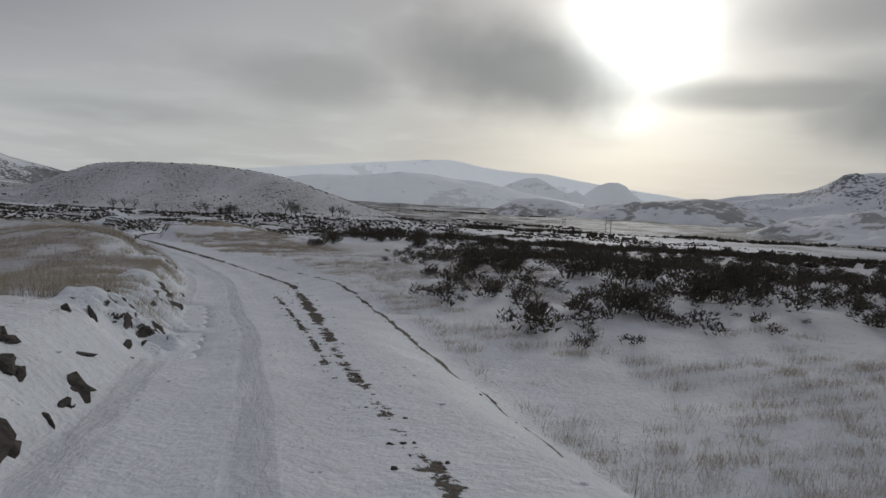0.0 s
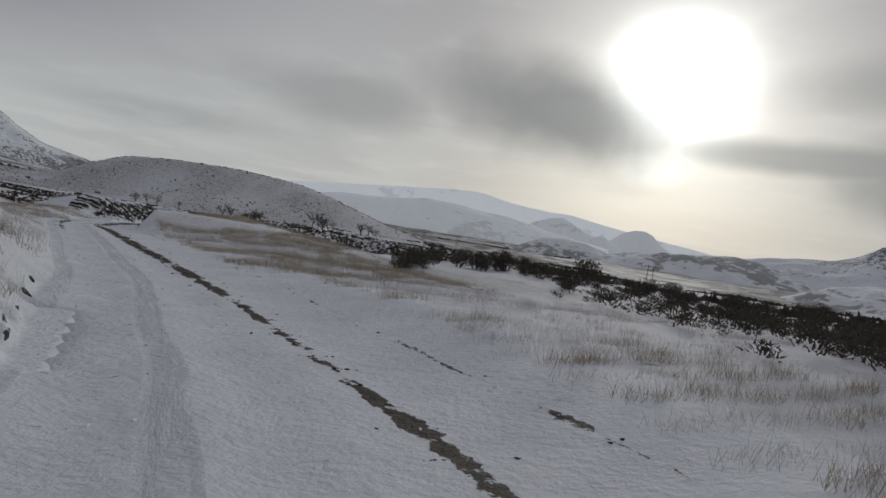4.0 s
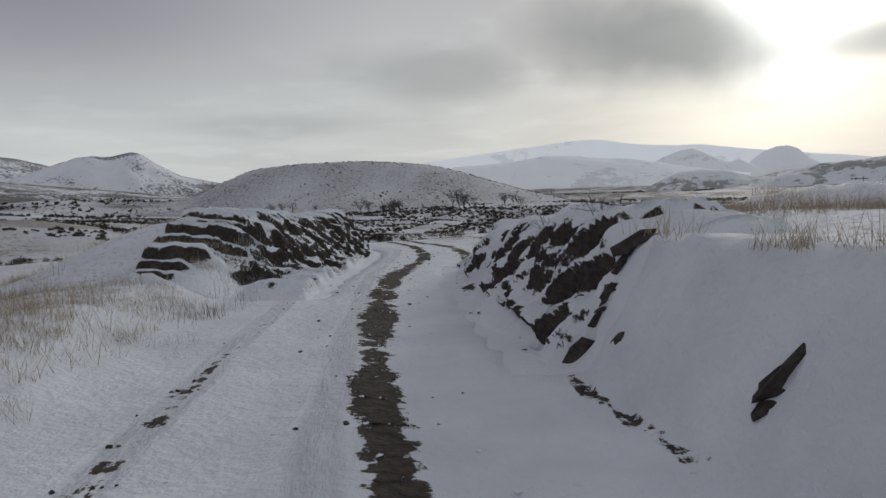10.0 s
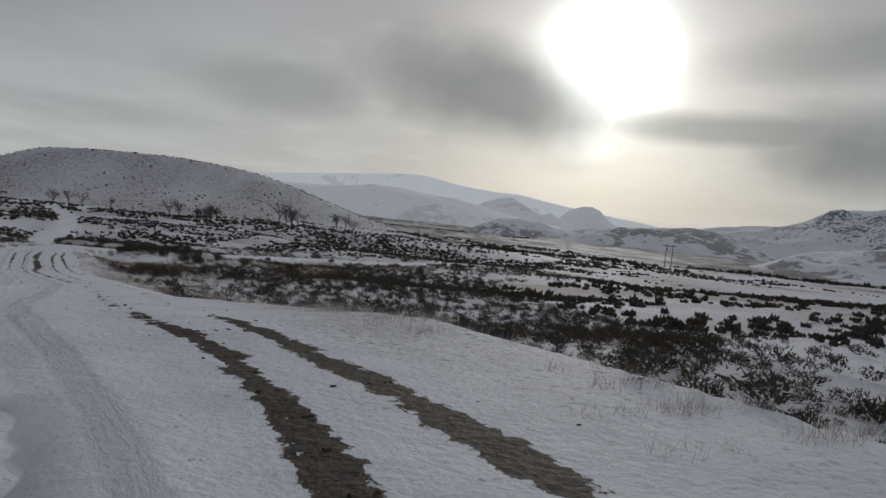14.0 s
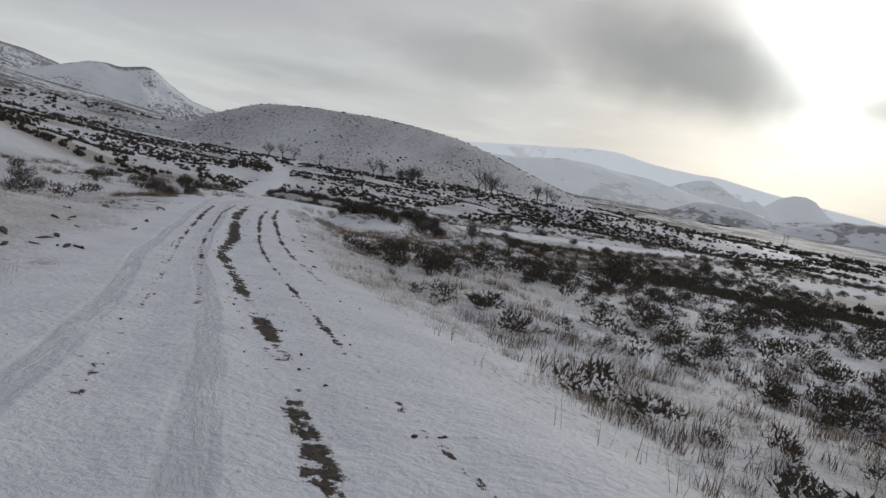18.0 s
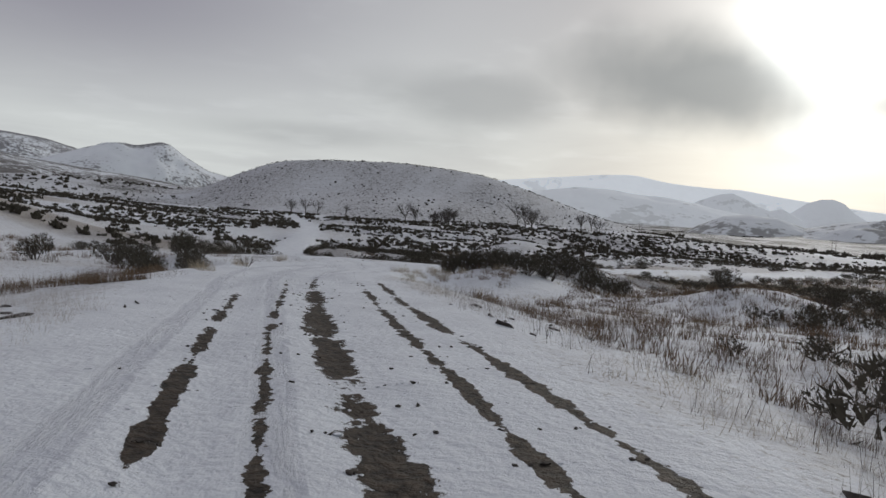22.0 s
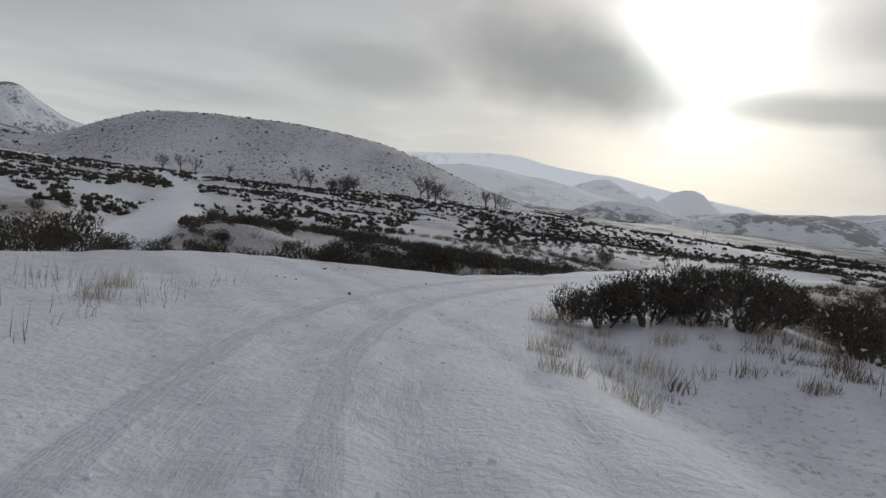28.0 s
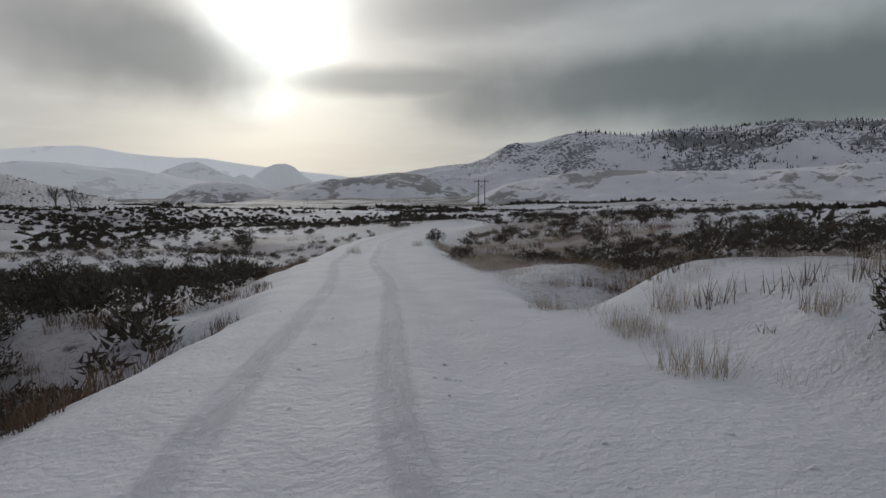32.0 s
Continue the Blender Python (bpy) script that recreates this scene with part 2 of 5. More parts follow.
def ground_material():
    m, nt, p = material("snowy_ground", 0.75)
    big, mid, fine = noise_of(nt, 0.05, 4), noise_of(nt, 0.9, 5), noise_of(nt, 9.0, 5)
    snow = blend(nt, remap(nt, mid, 0.35, 0.7), SNOW, (0.675, 0.69, 0.735))
    thin = remap(nt, attr(nt, "brush"), 0.12, 0.5, 0.0, 0.62)          # thin snow with soil and stubble showing through; on the hill also painted shade
    snow = blend(nt, mathn(nt, "MULTIPLY", thin, remap(nt, noise_of(nt, 0.35, 7, 0.72), 0.32, 0.62, 0.25, 1.0)), snow, (0.30, 0.275, 0.27))
    mudc = blend(nt, remap(nt, fine, 0.35, 0.65), (0.018, 0.014, 0.011), (0.072, 0.053, 0.038))
    grassc = blend(nt, remap(nt, fine, 0.3, 0.7), (0.31, 0.235, 0.15), (0.17, 0.125, 0.085))
    brushc = blend(nt, remap(nt, fine, 0.3, 0.7), (0.035, 0.033, 0.026), (0.075, 0.068, 0.055))
    g = mathn(nt, "ADD", attr(nt, "grass"), mathn(nt, "MULTIPLY", mathn(nt, "SUBTRACT", noise_of(nt, 3.5, 8, 0.72), 0.5), 1.0))
    col = blend(nt, remap(nt, g, 0.30, 1.0, 0.0, 0.62), snow, grassc)
    stub = mathn(nt, "MULTIPLY", remap(nt, noise_of(nt, 7.0, 6, 0.75), 0.56, 0.62), remap(nt, attr(nt, "grass"), 0.05, 0.5, 0.0, 0.8))
    col = blend(nt, stub, col, (0.16, 0.125, 0.095))
    clump = noise_of(nt, 0.62, 7, 0.72)
    b = mathn(nt, "ADD", attr(nt, "brush"), mathn(nt, "MULTIPLY", mathn(nt, "SUBTRACT", clump, 0.5), 2.0))
    col = blend(nt, remap(nt, b, 0.60, 0.74, 0.0, 0.9), col, brushc)
    # wheel marks pressed into the snow, and strips of mud that run with the track
    way, side = attr(nt, "way"), attr(nt, "side")
    lane = nt.nodes.new("ShaderNodeCombineXYZ")
    nt.links.new(mathn(nt, "MULTIPLY", way, 0.55), lane.inputs[0])
    nt.links.new(mathn(nt, "MULTIPLY", side, 3.0), lane.inputs[1])
    streak = noise_of(nt, 1.0, 8, 0.70, lane.outputs[0])
    slow = nt.nodes.new("ShaderNodeCombineXYZ")
    nt.links.new(mathn(nt, "MULTIPLY", way, 0.07), slow.inputs[0])
    sway = mathn(nt, "MULTIPLY", mathn(nt, "SUBTRACT", noise_of(nt, 1.0, 3, 0.5, slow.outputs[0]), 0.5), 1.2)
    here = mathn(nt, "ADD", side, sway)
    strips = None
    for k, name in enumerate(MUD):
        near, wide, much = attr(nt, name + "_off"), attr(nt, name + "_wide"), attr(nt, name + "_much")
        away = mathn(nt, "ADD", mathn(nt, "ABSOLUTE", near, 0.0), mathn(nt, "MULTIPLY", mathn(nt, "SUBTRACT", noise_of(nt, 1.6, 5, 0.65), 0.5), 0.42))
        v = mathn(nt, "MULTIPLY", remap(nt, mathn(nt, "DIVIDE", away, wide), 0.25, 1.25, 1.0, 0.0), much, True)
        gap = nt.nodes.new("ShaderNodeCombineXYZ")
        nt.links.new(mathn(nt, "MULTIPLY", way, 0.38), gap.inputs[0])
        gap.inputs[1].default_value = k * 9.0
        v = mathn(nt, "MULTIPLY", v, remap(nt, noise_of(nt, 1.0, 4, 0.6, gap.outputs[0]), 0.34, 0.56, 0.25, 1.1))
        strips = v if strips is None else mathn(nt, "MAXIMUM", strips, v)
    press = None
    for offset in (0.1, 1.7):
        away = mathn(nt, "ABSOLUTE", mathn(nt, "ADD", here, offset), 0.0)
        v = remap(nt, away, 0.14, 0.24, 1.0, 0.0)
        press = v if press is None else mathn(nt, "MAXIMUM", press, v)
    press = mathn(nt, "MAXIMUM", press, attr(nt, "rut"))
    press = mathn(nt, "MULTIPLY", press, remap(nt, streak, 0.38, 0.52))
    col = blend(nt, mathn(nt, "MULTIPLY", press, 0.36), col, (0.46, 0.47, 0.54))
    md = mathn(nt, "ADD", strips, mathn(nt, "MULTIPLY", mathn(nt, "SUBTRACT", streak, 0.5), 0.9))
    md = mathn(nt, "ADD", md, mathn(nt, "MULTIPLY", mathn(nt, "SUBTRACT", noise_of(nt, 4.5, 5, 0.7), 0.5), 1.3))
    md = mathn(nt, "MULTIPLY", md, remap(nt, strips, 0.02, 0.12))
    mask = remap(nt, md, 0.47, 0.53)
    col = blend(nt, mask, col, mudc)
    nt.links.new(col, p.inputs["Base Color"])
    rough = mathn(nt, "ADD", mathn(nt, "MULTIPLY", mid, 1.5), fine)
    rough = mathn(nt, "SUBTRACT", rough, mathn(nt, "ADD", mathn(nt, "MULTIPLY", press, 0.7), mathn(nt, "MULTIPLY", mask, 1.2)))
    rough = mathn(nt, "ADD", rough, mathn(nt, "MULTIPLY", noise_of(nt, 3.1, 6, 0.7), 1.6))
    bump(nt, p, rough, 0.6, 0.08)
    return m


def hill_material(name, bare, clump_scale, amount, snow=SNOW, haze_glow=0.0):
    """Snow over a bare slope, with brush and bare soil showing through in specks and streaks; far slopes also glow
    weakly for haze.
    """
    m, nt, p = material(name, 0.85)
    speck, wide = noise_of(nt, clump_scale, 6, 0.65), noise_of(nt, clump_scale * 0.12, 4)
    v = mathn(nt, "ADD", speck, mathn(nt, "MULTIPLY", mathn(nt, "SUBTRACT", wide, 0.5), 0.5))
    v = mathn(nt, "ADD", v, mathn(nt, "MULTIPLY", mathn(nt, "SUBTRACT", attr(nt, "brush"), 0.5), 0.6))
    col = blend(nt, remap(nt, v, 1.0 - amount, 1.06 - amount), snow, bare)
    col = blend(nt, remap(nt, wide, 0.4, 0.75, 0.0, 0.35), col, tuple(c * 0.72 for c in snow))
    nt.links.new(col, p.inputs["Base Color"])
    bump(nt, p, speck, 0.6, 0.1 / clump_scale)
    if haze_glow:         # weak glow of the slope itself, standing in for haze before it
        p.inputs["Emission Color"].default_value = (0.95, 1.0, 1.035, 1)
        p.inputs["Emission Strength"].default_value = haze_glow
    return m


def plain(name, c1, c2, scale, rough=0.85, spread=0.25, bumps=0.3):
    """A mottled surface, varied from piece to piece."""
    m, nt, p = material(name, rough)
    f = noise_of(nt, scale, 5)
    col = blend(nt, remap(nt, f, 0.3, 0.7), c1, c2)
    r = remap(nt, island(nt), 0, 1, 0.0, spread)
    col = blend(nt, r, col, tuple(min(1, c * 2.0) for c in c1))
    nt.links.new(col, p.inputs["Base Color"])
    bump(nt, p, f, bumps, 0.3 / scale)
    return m


M_GROUND = ground_material()
M_HILL = hill_material("snowy_hillside", (0.085, 0.072, 0.062), 0.22, 0.54)
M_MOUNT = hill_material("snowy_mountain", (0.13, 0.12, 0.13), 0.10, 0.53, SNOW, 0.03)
M_RIDGE = hill_material("wooded_ridge", (0.13, 0.145, 0.15), 0.09, 0.46)
# M_MID greyer, M_FAR paler: the haze's depth is put into their base colours
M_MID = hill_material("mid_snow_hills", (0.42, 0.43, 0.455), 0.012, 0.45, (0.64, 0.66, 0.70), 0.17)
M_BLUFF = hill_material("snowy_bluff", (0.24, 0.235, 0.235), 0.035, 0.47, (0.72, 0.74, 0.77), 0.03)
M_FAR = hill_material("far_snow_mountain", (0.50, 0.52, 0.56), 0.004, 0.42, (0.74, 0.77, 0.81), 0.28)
M_ROCK = plain("dark_rock", (0.024, 0.020, 0.018), (0.085, 0.072, 0.064), 9.0, 0.9, 0.2, 0.8)
M_SNOW = plain("snow_cap", SNOW, (0.72, 0.71, 0.76), 3.0, 0.7, 0.0, 0.4)
M_GRASS = plain("dry_grass", (0.29, 0.24, 0.175), (0.41, 0.35, 0.265), 3.0, 0.9, 0.4, 0.0)
M_FROST = plain("frosted_grass", (0.46, 0.43, 0.41), (0.62, 0.60, 0.60), 3.0, 0.9, 0.3, 0.0)
M_SAGE = plain("sagebrush_twigs", (0.05, 0.044, 0.034), (0.098, 0.086, 0.066), 4.0, 0.9, 0.35, 0.0)
M_WEED = plain("brown_weeds", (0.11, 0.072, 0.048), (0.20, 0.145, 0.098), 3.0, 0.9, 0.3, 0.0)
M_BARE = plain("bare_branches", (0.07, 0.06, 0.052), (0.13, 0.11, 0.10), 5.0, 0.9, 0.2, 0.2)
M_PINE = plain("dark_conifer", (0.018, 0.028, 0.022), (0.04, 0.05, 0.04), 2.0, 0.9, 0.1, 0.0)
M_TREE = plain("leafless_grey_trees", (0.075, 0.067, 0.062), (0.125, 0.112, 0.105), 5.0, 0.9, 0.2, 0.2)
M_POLE = plain("weathered_pole", (0.11, 0.09, 0.075), (0.17, 0.145, 0.125), 8.0, 0.9, 0.1, 0.2)
M_GLASSY = plain("grey_insulator", (0.30, 0.31, 0.32), (0.40, 0.40, 0.40), 8.0, 0.35, 0.1, 0.0)

# ---- the lie of the land ----
rng = np.random.default_rng(7)


def lattice(seed):
    return np.random.default_rng(seed).random((256, 256))


GRIDS = [lattice(k) for k in range(6)]


def fbm(x, y, scale, octaves=4, seed=0, gain=0.5):
    """Smooth noise in -1..1 at places x, y; scale is the size of its largest lumps in metres."""
    out, amp, tot = np.zeros(np.shape(x)), 1.0, 0.0
    for o in range(octaves):
        u, v = np.asarray(x) / scale * 2**o + 17.3 * o + seed, np.asarray(y) / scale * 2**o + 5.1 * o
        i, j = np.floor(u).astype(int), np.floor(v).astype(int)
        fu, fv = u - i, v - j
        fu, fv = fu * fu * (3 - 2 * fu), fv * fv * (3 - 2 * fv)
        g = GRIDS[(seed + o) % 6]
        a, b = g[i % 256, j % 256], g[(i + 1) % 256, j % 256]
        c, e = g[i % 256, (j + 1) % 256], g[(i + 1) % 256, (j + 1) % 256]
        out += amp * ((a * (1 - fu) + b * fu) * (1 - fv) + (c * (1 - fu) + e * fu) * fv)
        tot += amp
        amp *= gain
    return out / tot * 2 - 1


def step(v, lo, hi):
    k = np.clip((v - lo) / (hi - lo), 0, 1)
    return k * k * (3 - 2 * k)


# the track: centre line and level of its snow, from behind the start to the turn and away
ROAD = [(11, -40, 3.4), (5, -18, 1.6), (0, 0, 0.0), (-1.9, 6.8, -0.72), (-4.9, 16.8, -1.75), (-10.5, 31.6, -2.7), (-16.5, 43, -3.12),
        (-23.5, 53.5, -3.4), (-30.5, 64, -3.75), (-35.8, 74.9, -4.42), (-39.4, 85.6, -4.8), (-41.7, 95.6, -5.25), (-42.6, 99.4, -5.4), (-43.95, 103.35, -5.57), (-46.3, 107.25, -5.75), (-49, 111.1, -5.9),
        (-55.6, 124.6, -7.6), (-63.5, 137.8, -9.4), (-71.3, 150.2, -10.65), (-77.4, 161.1, -11.1), (-81.3, 168.2, -11.55), (-84.6, 174.7, -11.85),
        (-86.6, 182, -12.35), (-87.0, 191, -13.0), (-84.4, 201, -13.55), (-79, 213, -14.2), (-71, 231, -15.0), (-58, 254, -15.9), (-34, 284, -17.2), (10, 330, -19.5)]
# the old track over the wash and up to the hill
OLD = [(-92, 196, -13.3), (-107, 213, -16.5), (-118, 234, -18.2), (-136, 276, -17.9), (-156, 322, -17.2), (-184, 375, -17.0), (-215, 420, -16.5)]


def dense(line, gap=0.8):
    p = np.array(line, float)
    # Catmull-Rom through the given places
    q = np.vstack([2 * p[0] - p[1], p, 2 * p[-1] - p[-2]])
    out = []
    for k in range(1, len(q) - 2):
        n = max(2, int(np.linalg.norm(q[k + 1][:2] - q[k][:2]) / gap))
        for t in np.linspace(0, 1, n, endpoint=False):
            out.append(0.5 * (2 * q[k] + (q[k + 1] - q[k - 1]) * t + (2 * q[k - 1] - 5 * q[k] + 4 * q[k + 1] - q[k + 2]) * t * t
                              + (3 * q[k] - q[k - 1] - 3 * q[k + 1] + q[k + 2]) * t**3))
    out.append(p[-1])
    return np.array(out)


ROADP, OLDP = dense(ROAD), dense(OLD, 2.0)
ROADS = np.r_[0, np.cumsum(np.hypot(*np.diff(ROADP[:, :2], axis=0).T))]
ROADS -= ROADS[np.argmin(np.hypot(ROADP[:, 0], ROADP[:, 1]))]         # 0 at the start of the drive
OLDS = np.r_[0, np.cumsum(np.hypot(*np.diff(OLDP[:, :2], axis=0).T))]


def along(x, y, line, lengths):
    """For places: way along a line, distance to its right (negative: left) and the line's level there."""
    x, y = np.ravel(x), np.ravel(y)
    s, d, z = (np.zeros(len(x)) for _ in range(3))
    seg = np.gradient(line[:, :2], axis=0)
    seg /= np.linalg.norm(seg, axis=1)[:, None]
    for k in range(0, len(x), 20000):
        c = slice(k, k + 20000)
        dx, dy = x[c, None] - line[:, 0], y[c, None] - line[:, 1]
        i = np.argmin(dx * dx + dy * dy, axis=1)
        r = np.arange(len(i))
        ox, oy = dx[r, i], dy[r, i]
        f = ox * seg[i, 0] + oy * seg[i, 1]
        side = ox * seg[i, 1] - oy * seg[i, 0]
        s[c], d[c] = lengths[i] + f, np.where(np.abs(f) < 3, side, np.sign(side) * np.hypot(ox, oy))
        g = np.gradient(line[:, 2], lengths)
        z[c] = line[i, 2] + np.clip(f, -2, 2) * g[i]
    return s, d, z


# spot heights of the open land, away from the track
SPOT_NEAR = [(11, 32, -1.1), (26, 60, -1.9), (0, 84, -2.9), (45, 76, -2.8), (22, 102, -4.6), (62, 125, -9), (-22, 66, -3.4), (-30, 40, -1.8), (-60, 60, -6), (-75, 100, -9.5), (-20, 120, -9),
        (-35, 160, -12), (-40, 210, -15), (-85, 130, -9.5), (-110, 170, -13), (-104, 200, -14.4), (-104, 221, -15.6), (-132, 216, -17.2), (-84, 262, -18.2), (-150, 200, -13),
        (-130, 264, -18.6)]
SPOT_FAR = [(-98, 309, -18.6), (-47, 400, -22.5), (-184, 375, -17), (-120, 528, -16), (-250, 470, -16.5), (-260, 280, -12), (-400, 300, -6), (-500, 600, -4), (60, 320, -21),
        (137, 531, -24), (266, 935, -40), (40, 800, -34), (150, 2200, -42), (560, 2130, -22), (850, 2180, -14), (130, 1150, -39), (-20, 1300, -34), (300, 300, -24),
        (700, 600, -36)]
SPOT = np.array(SPOT_NEAR + SPOT_FAR)


def open_land(x, y):
    num, den = np.zeros(np.shape(x)), np.zeros(np.shape(x))
    for sx, sy, sz in SPOT:
        r2 = (x - sx) ** 2 + (y - sy) ** 2
        w = 1 / (r2 + 120.0) ** 1.6
        num += w * sz
        den += w
    return num / den


# rises: x, y, height, half width, half length, turn of its length from +y
RISES = [(-47.4, 94, 3.5, 3.9, 6.5, 10), (-55, 90, 1.2, 9, 12, 20), (-31.5, 90, 2.0, 4.6, 9.0, 12), (-27, 78, 1.0, 6, 10, 25), (-20, 68, 0.5, 7, 9, 30), (-190, 212, 7.0, 42, 36, 0),
         (-103, 224, 2.2, 6, 3.5, 30), (-9.5, 14, 0.9, 3.2, 10, 16), (-19, 33, 1.3, 5, 11, 22), (-28, 46, 0.8, 6, 12, 30), (-66, 188, 1.4, 4, 5, 20),
         (-79.2, 192.2, 1.25, 4.2, 5.5, 0), (-76.2, 203.6, 1.75, 3.6, 8, -18), (-71.5, 214, 0.8, 3.0, 7, -18), (-90, 172, 0.5, 4, 9, 18), (-44, 80, 0.8, 5, 9, 15)]


def terrain(x, y):
    """Level of the ground at places, and the way along and beside the track."""
    shape = np.shape(x)
    x, y = np.ravel(np.asarray(x, float)), np.ravel(np.asarray(y, float))
    z = open_land(x, y)
    for cx, cy, h, wa, wb, turn in RISES:
        c, s_ = math.cos(radians(turn)), math.sin(radians(turn))
        a, b = (x - cx) * c + (y - cy) * s_, -(x - cx) * s_ + (y - cy) * c
        z += h * np.exp(-((a / wa) ** 2 + (b / wb) ** 2))
    far = np.hypot(x + 60, y - 120)
    z += fbm(x, y, 60, 3, 1) * (0.7 + step(far, 150, 700) * 3.0) + fbm(x, y, 7, 3, 2) * 0.22 + fbm(x, y, 1.7, 3, 4, 0.6) * 0.13 * step(far, 260, 150)
    # gullies of the wash
    cut = np.abs(fbm(x, y, 45, 2, 3))
    z -= 1.8 * step(cut, 0.16, 0.0) * step(y, 180, 220) * step(x, -50, -80)
    s, d, rz = np.full(len(x), -999.0), np.full(len(x), 999.0), z.copy()
    near = (x > -150) & (x < 60) & (y > -80) & (y < 380)
    s[near], d[near], rz[near] = along(x[near], y[near], ROADP, ROADS)
    ad = np.abs(d)
    half = 2.5 + 2.0 * step(s, 172, 192) * step(s, 222, 206) + 0.45 * fbm(s, d * 0 + 3, 9, 2, 4) + 0.35 * fbm(x, y, 2.4, 2, 1)
    # ruts and the crown between them
    prof = -0.07 * np.exp(-(((ad - 0.82) / 0.28) ** 2)) + 0.04 * np.exp(-((ad / 0.4) ** 2)) + 0.03 * fbm(x, y, 1.3, 3, 5)
    # the left side closes in at the rock cut
    half = np.where(d < 0, np.minimum(half, np.interp(s, [-20, 60, 72, 91, 97, 103, 107, 114, 118], [1.75, 1.75, 2.4, 3.0, 2.3, 1.55, 1.3, 1.35, 3.2])), half)
    half = np.where(d > 0, np.minimum(half, np.interp(s, [186, 196, 205, 222, 260], [9, 4.2, 2.8, 2.3, 2.6])), half)
    # level verges: right of the track below the rock cut, and left of it at the turning place
    half = np.where(d > 0, np.maximum(half, np.interp(s, [101, 107, 124, 134], [0, 8.5, 6.5, 0])), half)
    half = np.where(d < 0, np.maximum(half, np.interp(s, [198, 207, 217, 227], [0, 10, 9, 0])), half)
    w = step(ad, half, half + 3.2 + 2.4 * step(s, 114, 122) * (1 - step(s, 190, 200)))
    steep = np.interp(s, [84, 90, 112, 117], [0, 1, 1, 0])          # rock cut: the sides stand up at once
    wcut = step(ad, half - 0.2, half + 1.7)
    w = w * (1 - steep) + wcut * steep
    z = (rz + prof) * (1 - w) + z * w
    # banks of the cut: level above the track, left and right
    left = np.interp(s, [-30, 0, 14, 44, 60, 76, 93, 97, 109, 112, 116], [0.5, 0.75, 1.0, 1.0, 0.5, 0, 0, 1.7, 1.8, 1.35, 0]) * step(-d, half - 0.1, half + 1.4) * step(-d, 11, 5) * (1 + 0.18 * fbm(x, y, 2.2, 3, 1))
    right = np.interp(s, [66, 75, 94, 99, 104.5], [0, 1.45, 1.5, 1.05, 0]) * step(d, 2.6, 3.7) * step(d, 14, 8) * (1 + 0.12 * fbm(x, y, 2.6, 3, 3))
    cap = np.interp(s, [66, 76, 95, 100, 106, 118, 126], [9, 1.75, 1.6, 1.1, 0.35, 0.35, 9]) + np.interp(d, [9, 20], [0, 9]) + 0.1 * fbm(x, y, 3, 2, 2)
    z = np.where(d > 0, np.minimum(z, rz + cap), z)
    z = np.maximum(z, np.where(left > 0.02, rz + left, z))
    z = np.maximum(z, np.where(right > 0.02, rz + right, z))
    o = near & (y > 185)
    if o.any():
        so, do, zo = along(x[o], y[o], OLDP, OLDS)
        wo = step(np.abs(do), 2.6, 6.0)
        z[o] = np.where(w[o] > 0.5, zo * (1 - wo) + z[o] * wo, z[o])
    return z.reshape(shape), s.reshape(shape), d.reshape(shape)


def ground_z(x, y):
    return terrain(np.array([x], float), np.array([y], float))[0][0]


# the big smooth hill: crest in plan with its level, left to right
CREST = np.array([(-420, 574, -26), (-388, 584, -12.5), (-363, 591, 0.5), (-341, 598, 11), (-318, 605, 18.8), (-290, 613, 21.8), (-258, 623, 22.6), (-222, 633, 22.9), (-190, 643, 20.4), (-163, 651, 16.4), (-134, 660, 7.5), (-102, 669, -3), (-70, 679, -12), (-40, 688, -20), (0, 700, -29), (40, 712, -40)], float)


def big_hill(x, y):
    line = dense([tuple(p) for p in CREST], 6.0)
    lengths = np.r_[0, np.cumsum(np.hypot(*np.diff(line[:, :2], axis=0).T))]
    s, d, z = along(x, y, line, lengths)
    fall = np.abs(d)
    # convex top, straight flank, long foot
    drop = np.where(fall < 36, fall**2 / 210, 36**2 / 210 + (np.minimum(fall, 95) - 36) * 0.335) + np.maximum(fall - 95, 0) * 0.16
    return z - drop + fbm(x, y, 30, 3, 2) * 0.8

# ---- ground sheet ----


def spread(lo, hi, fine, growth, reach):
    """Grid lines: even between lo and hi, and ever wider out to reach on both sides."""
    mid = list(np.arange(lo, hi + fine / 2, fine))
    g, v = fine, mid[-1]
    while v < reach:
        g *= growth
        v += g
        mid.append(v)
    g, v, left = fine, mid[0], []
    while v > -reach:
        g *= growth
        v -= g
        left.append(v)
    return np.array(left[::-1] + mid)


def sheet(name, X, Y, Z, mat, attrs, smooth=True):
    """A grid mesh from its corner arrays, with attributes on its points."""
    ny, nx = X.shape
    me = bpy.data.meshes.new(name)
    co = np.stack([X, Y, Z], -1).reshape(-1, 3)
    i = np.arange(nx * ny).reshape(ny, nx)
    quads = np.stack([i[:-1, :-1], i[:-1, 1:], i[1:, 1:], i[1:, :-1]], -1).reshape(-1, 4)
    me.vertices.add(len(co))
    me.vertices.foreach_set("co", co.ravel())
    me.loops.add(quads.size)
    me.loops.foreach_set("vertex_index", quads.ravel())
    me.polygons.add(len(quads))
    me.polygons.foreach_set("loop_start", np.arange(0, quads.size, 4))
    me.polygons.foreach_set("use_smooth", np.full(len(quads), smooth))
    me.update(calc_edges=True)
    for key, v in attrs.items():
        a = me.attributes.new(key, "FLOAT", "POINT")
        a.data.foreach_set("value", np.ravel(v).astype(np.float32))
    me.materials.append(mat)
    return new(name, me)


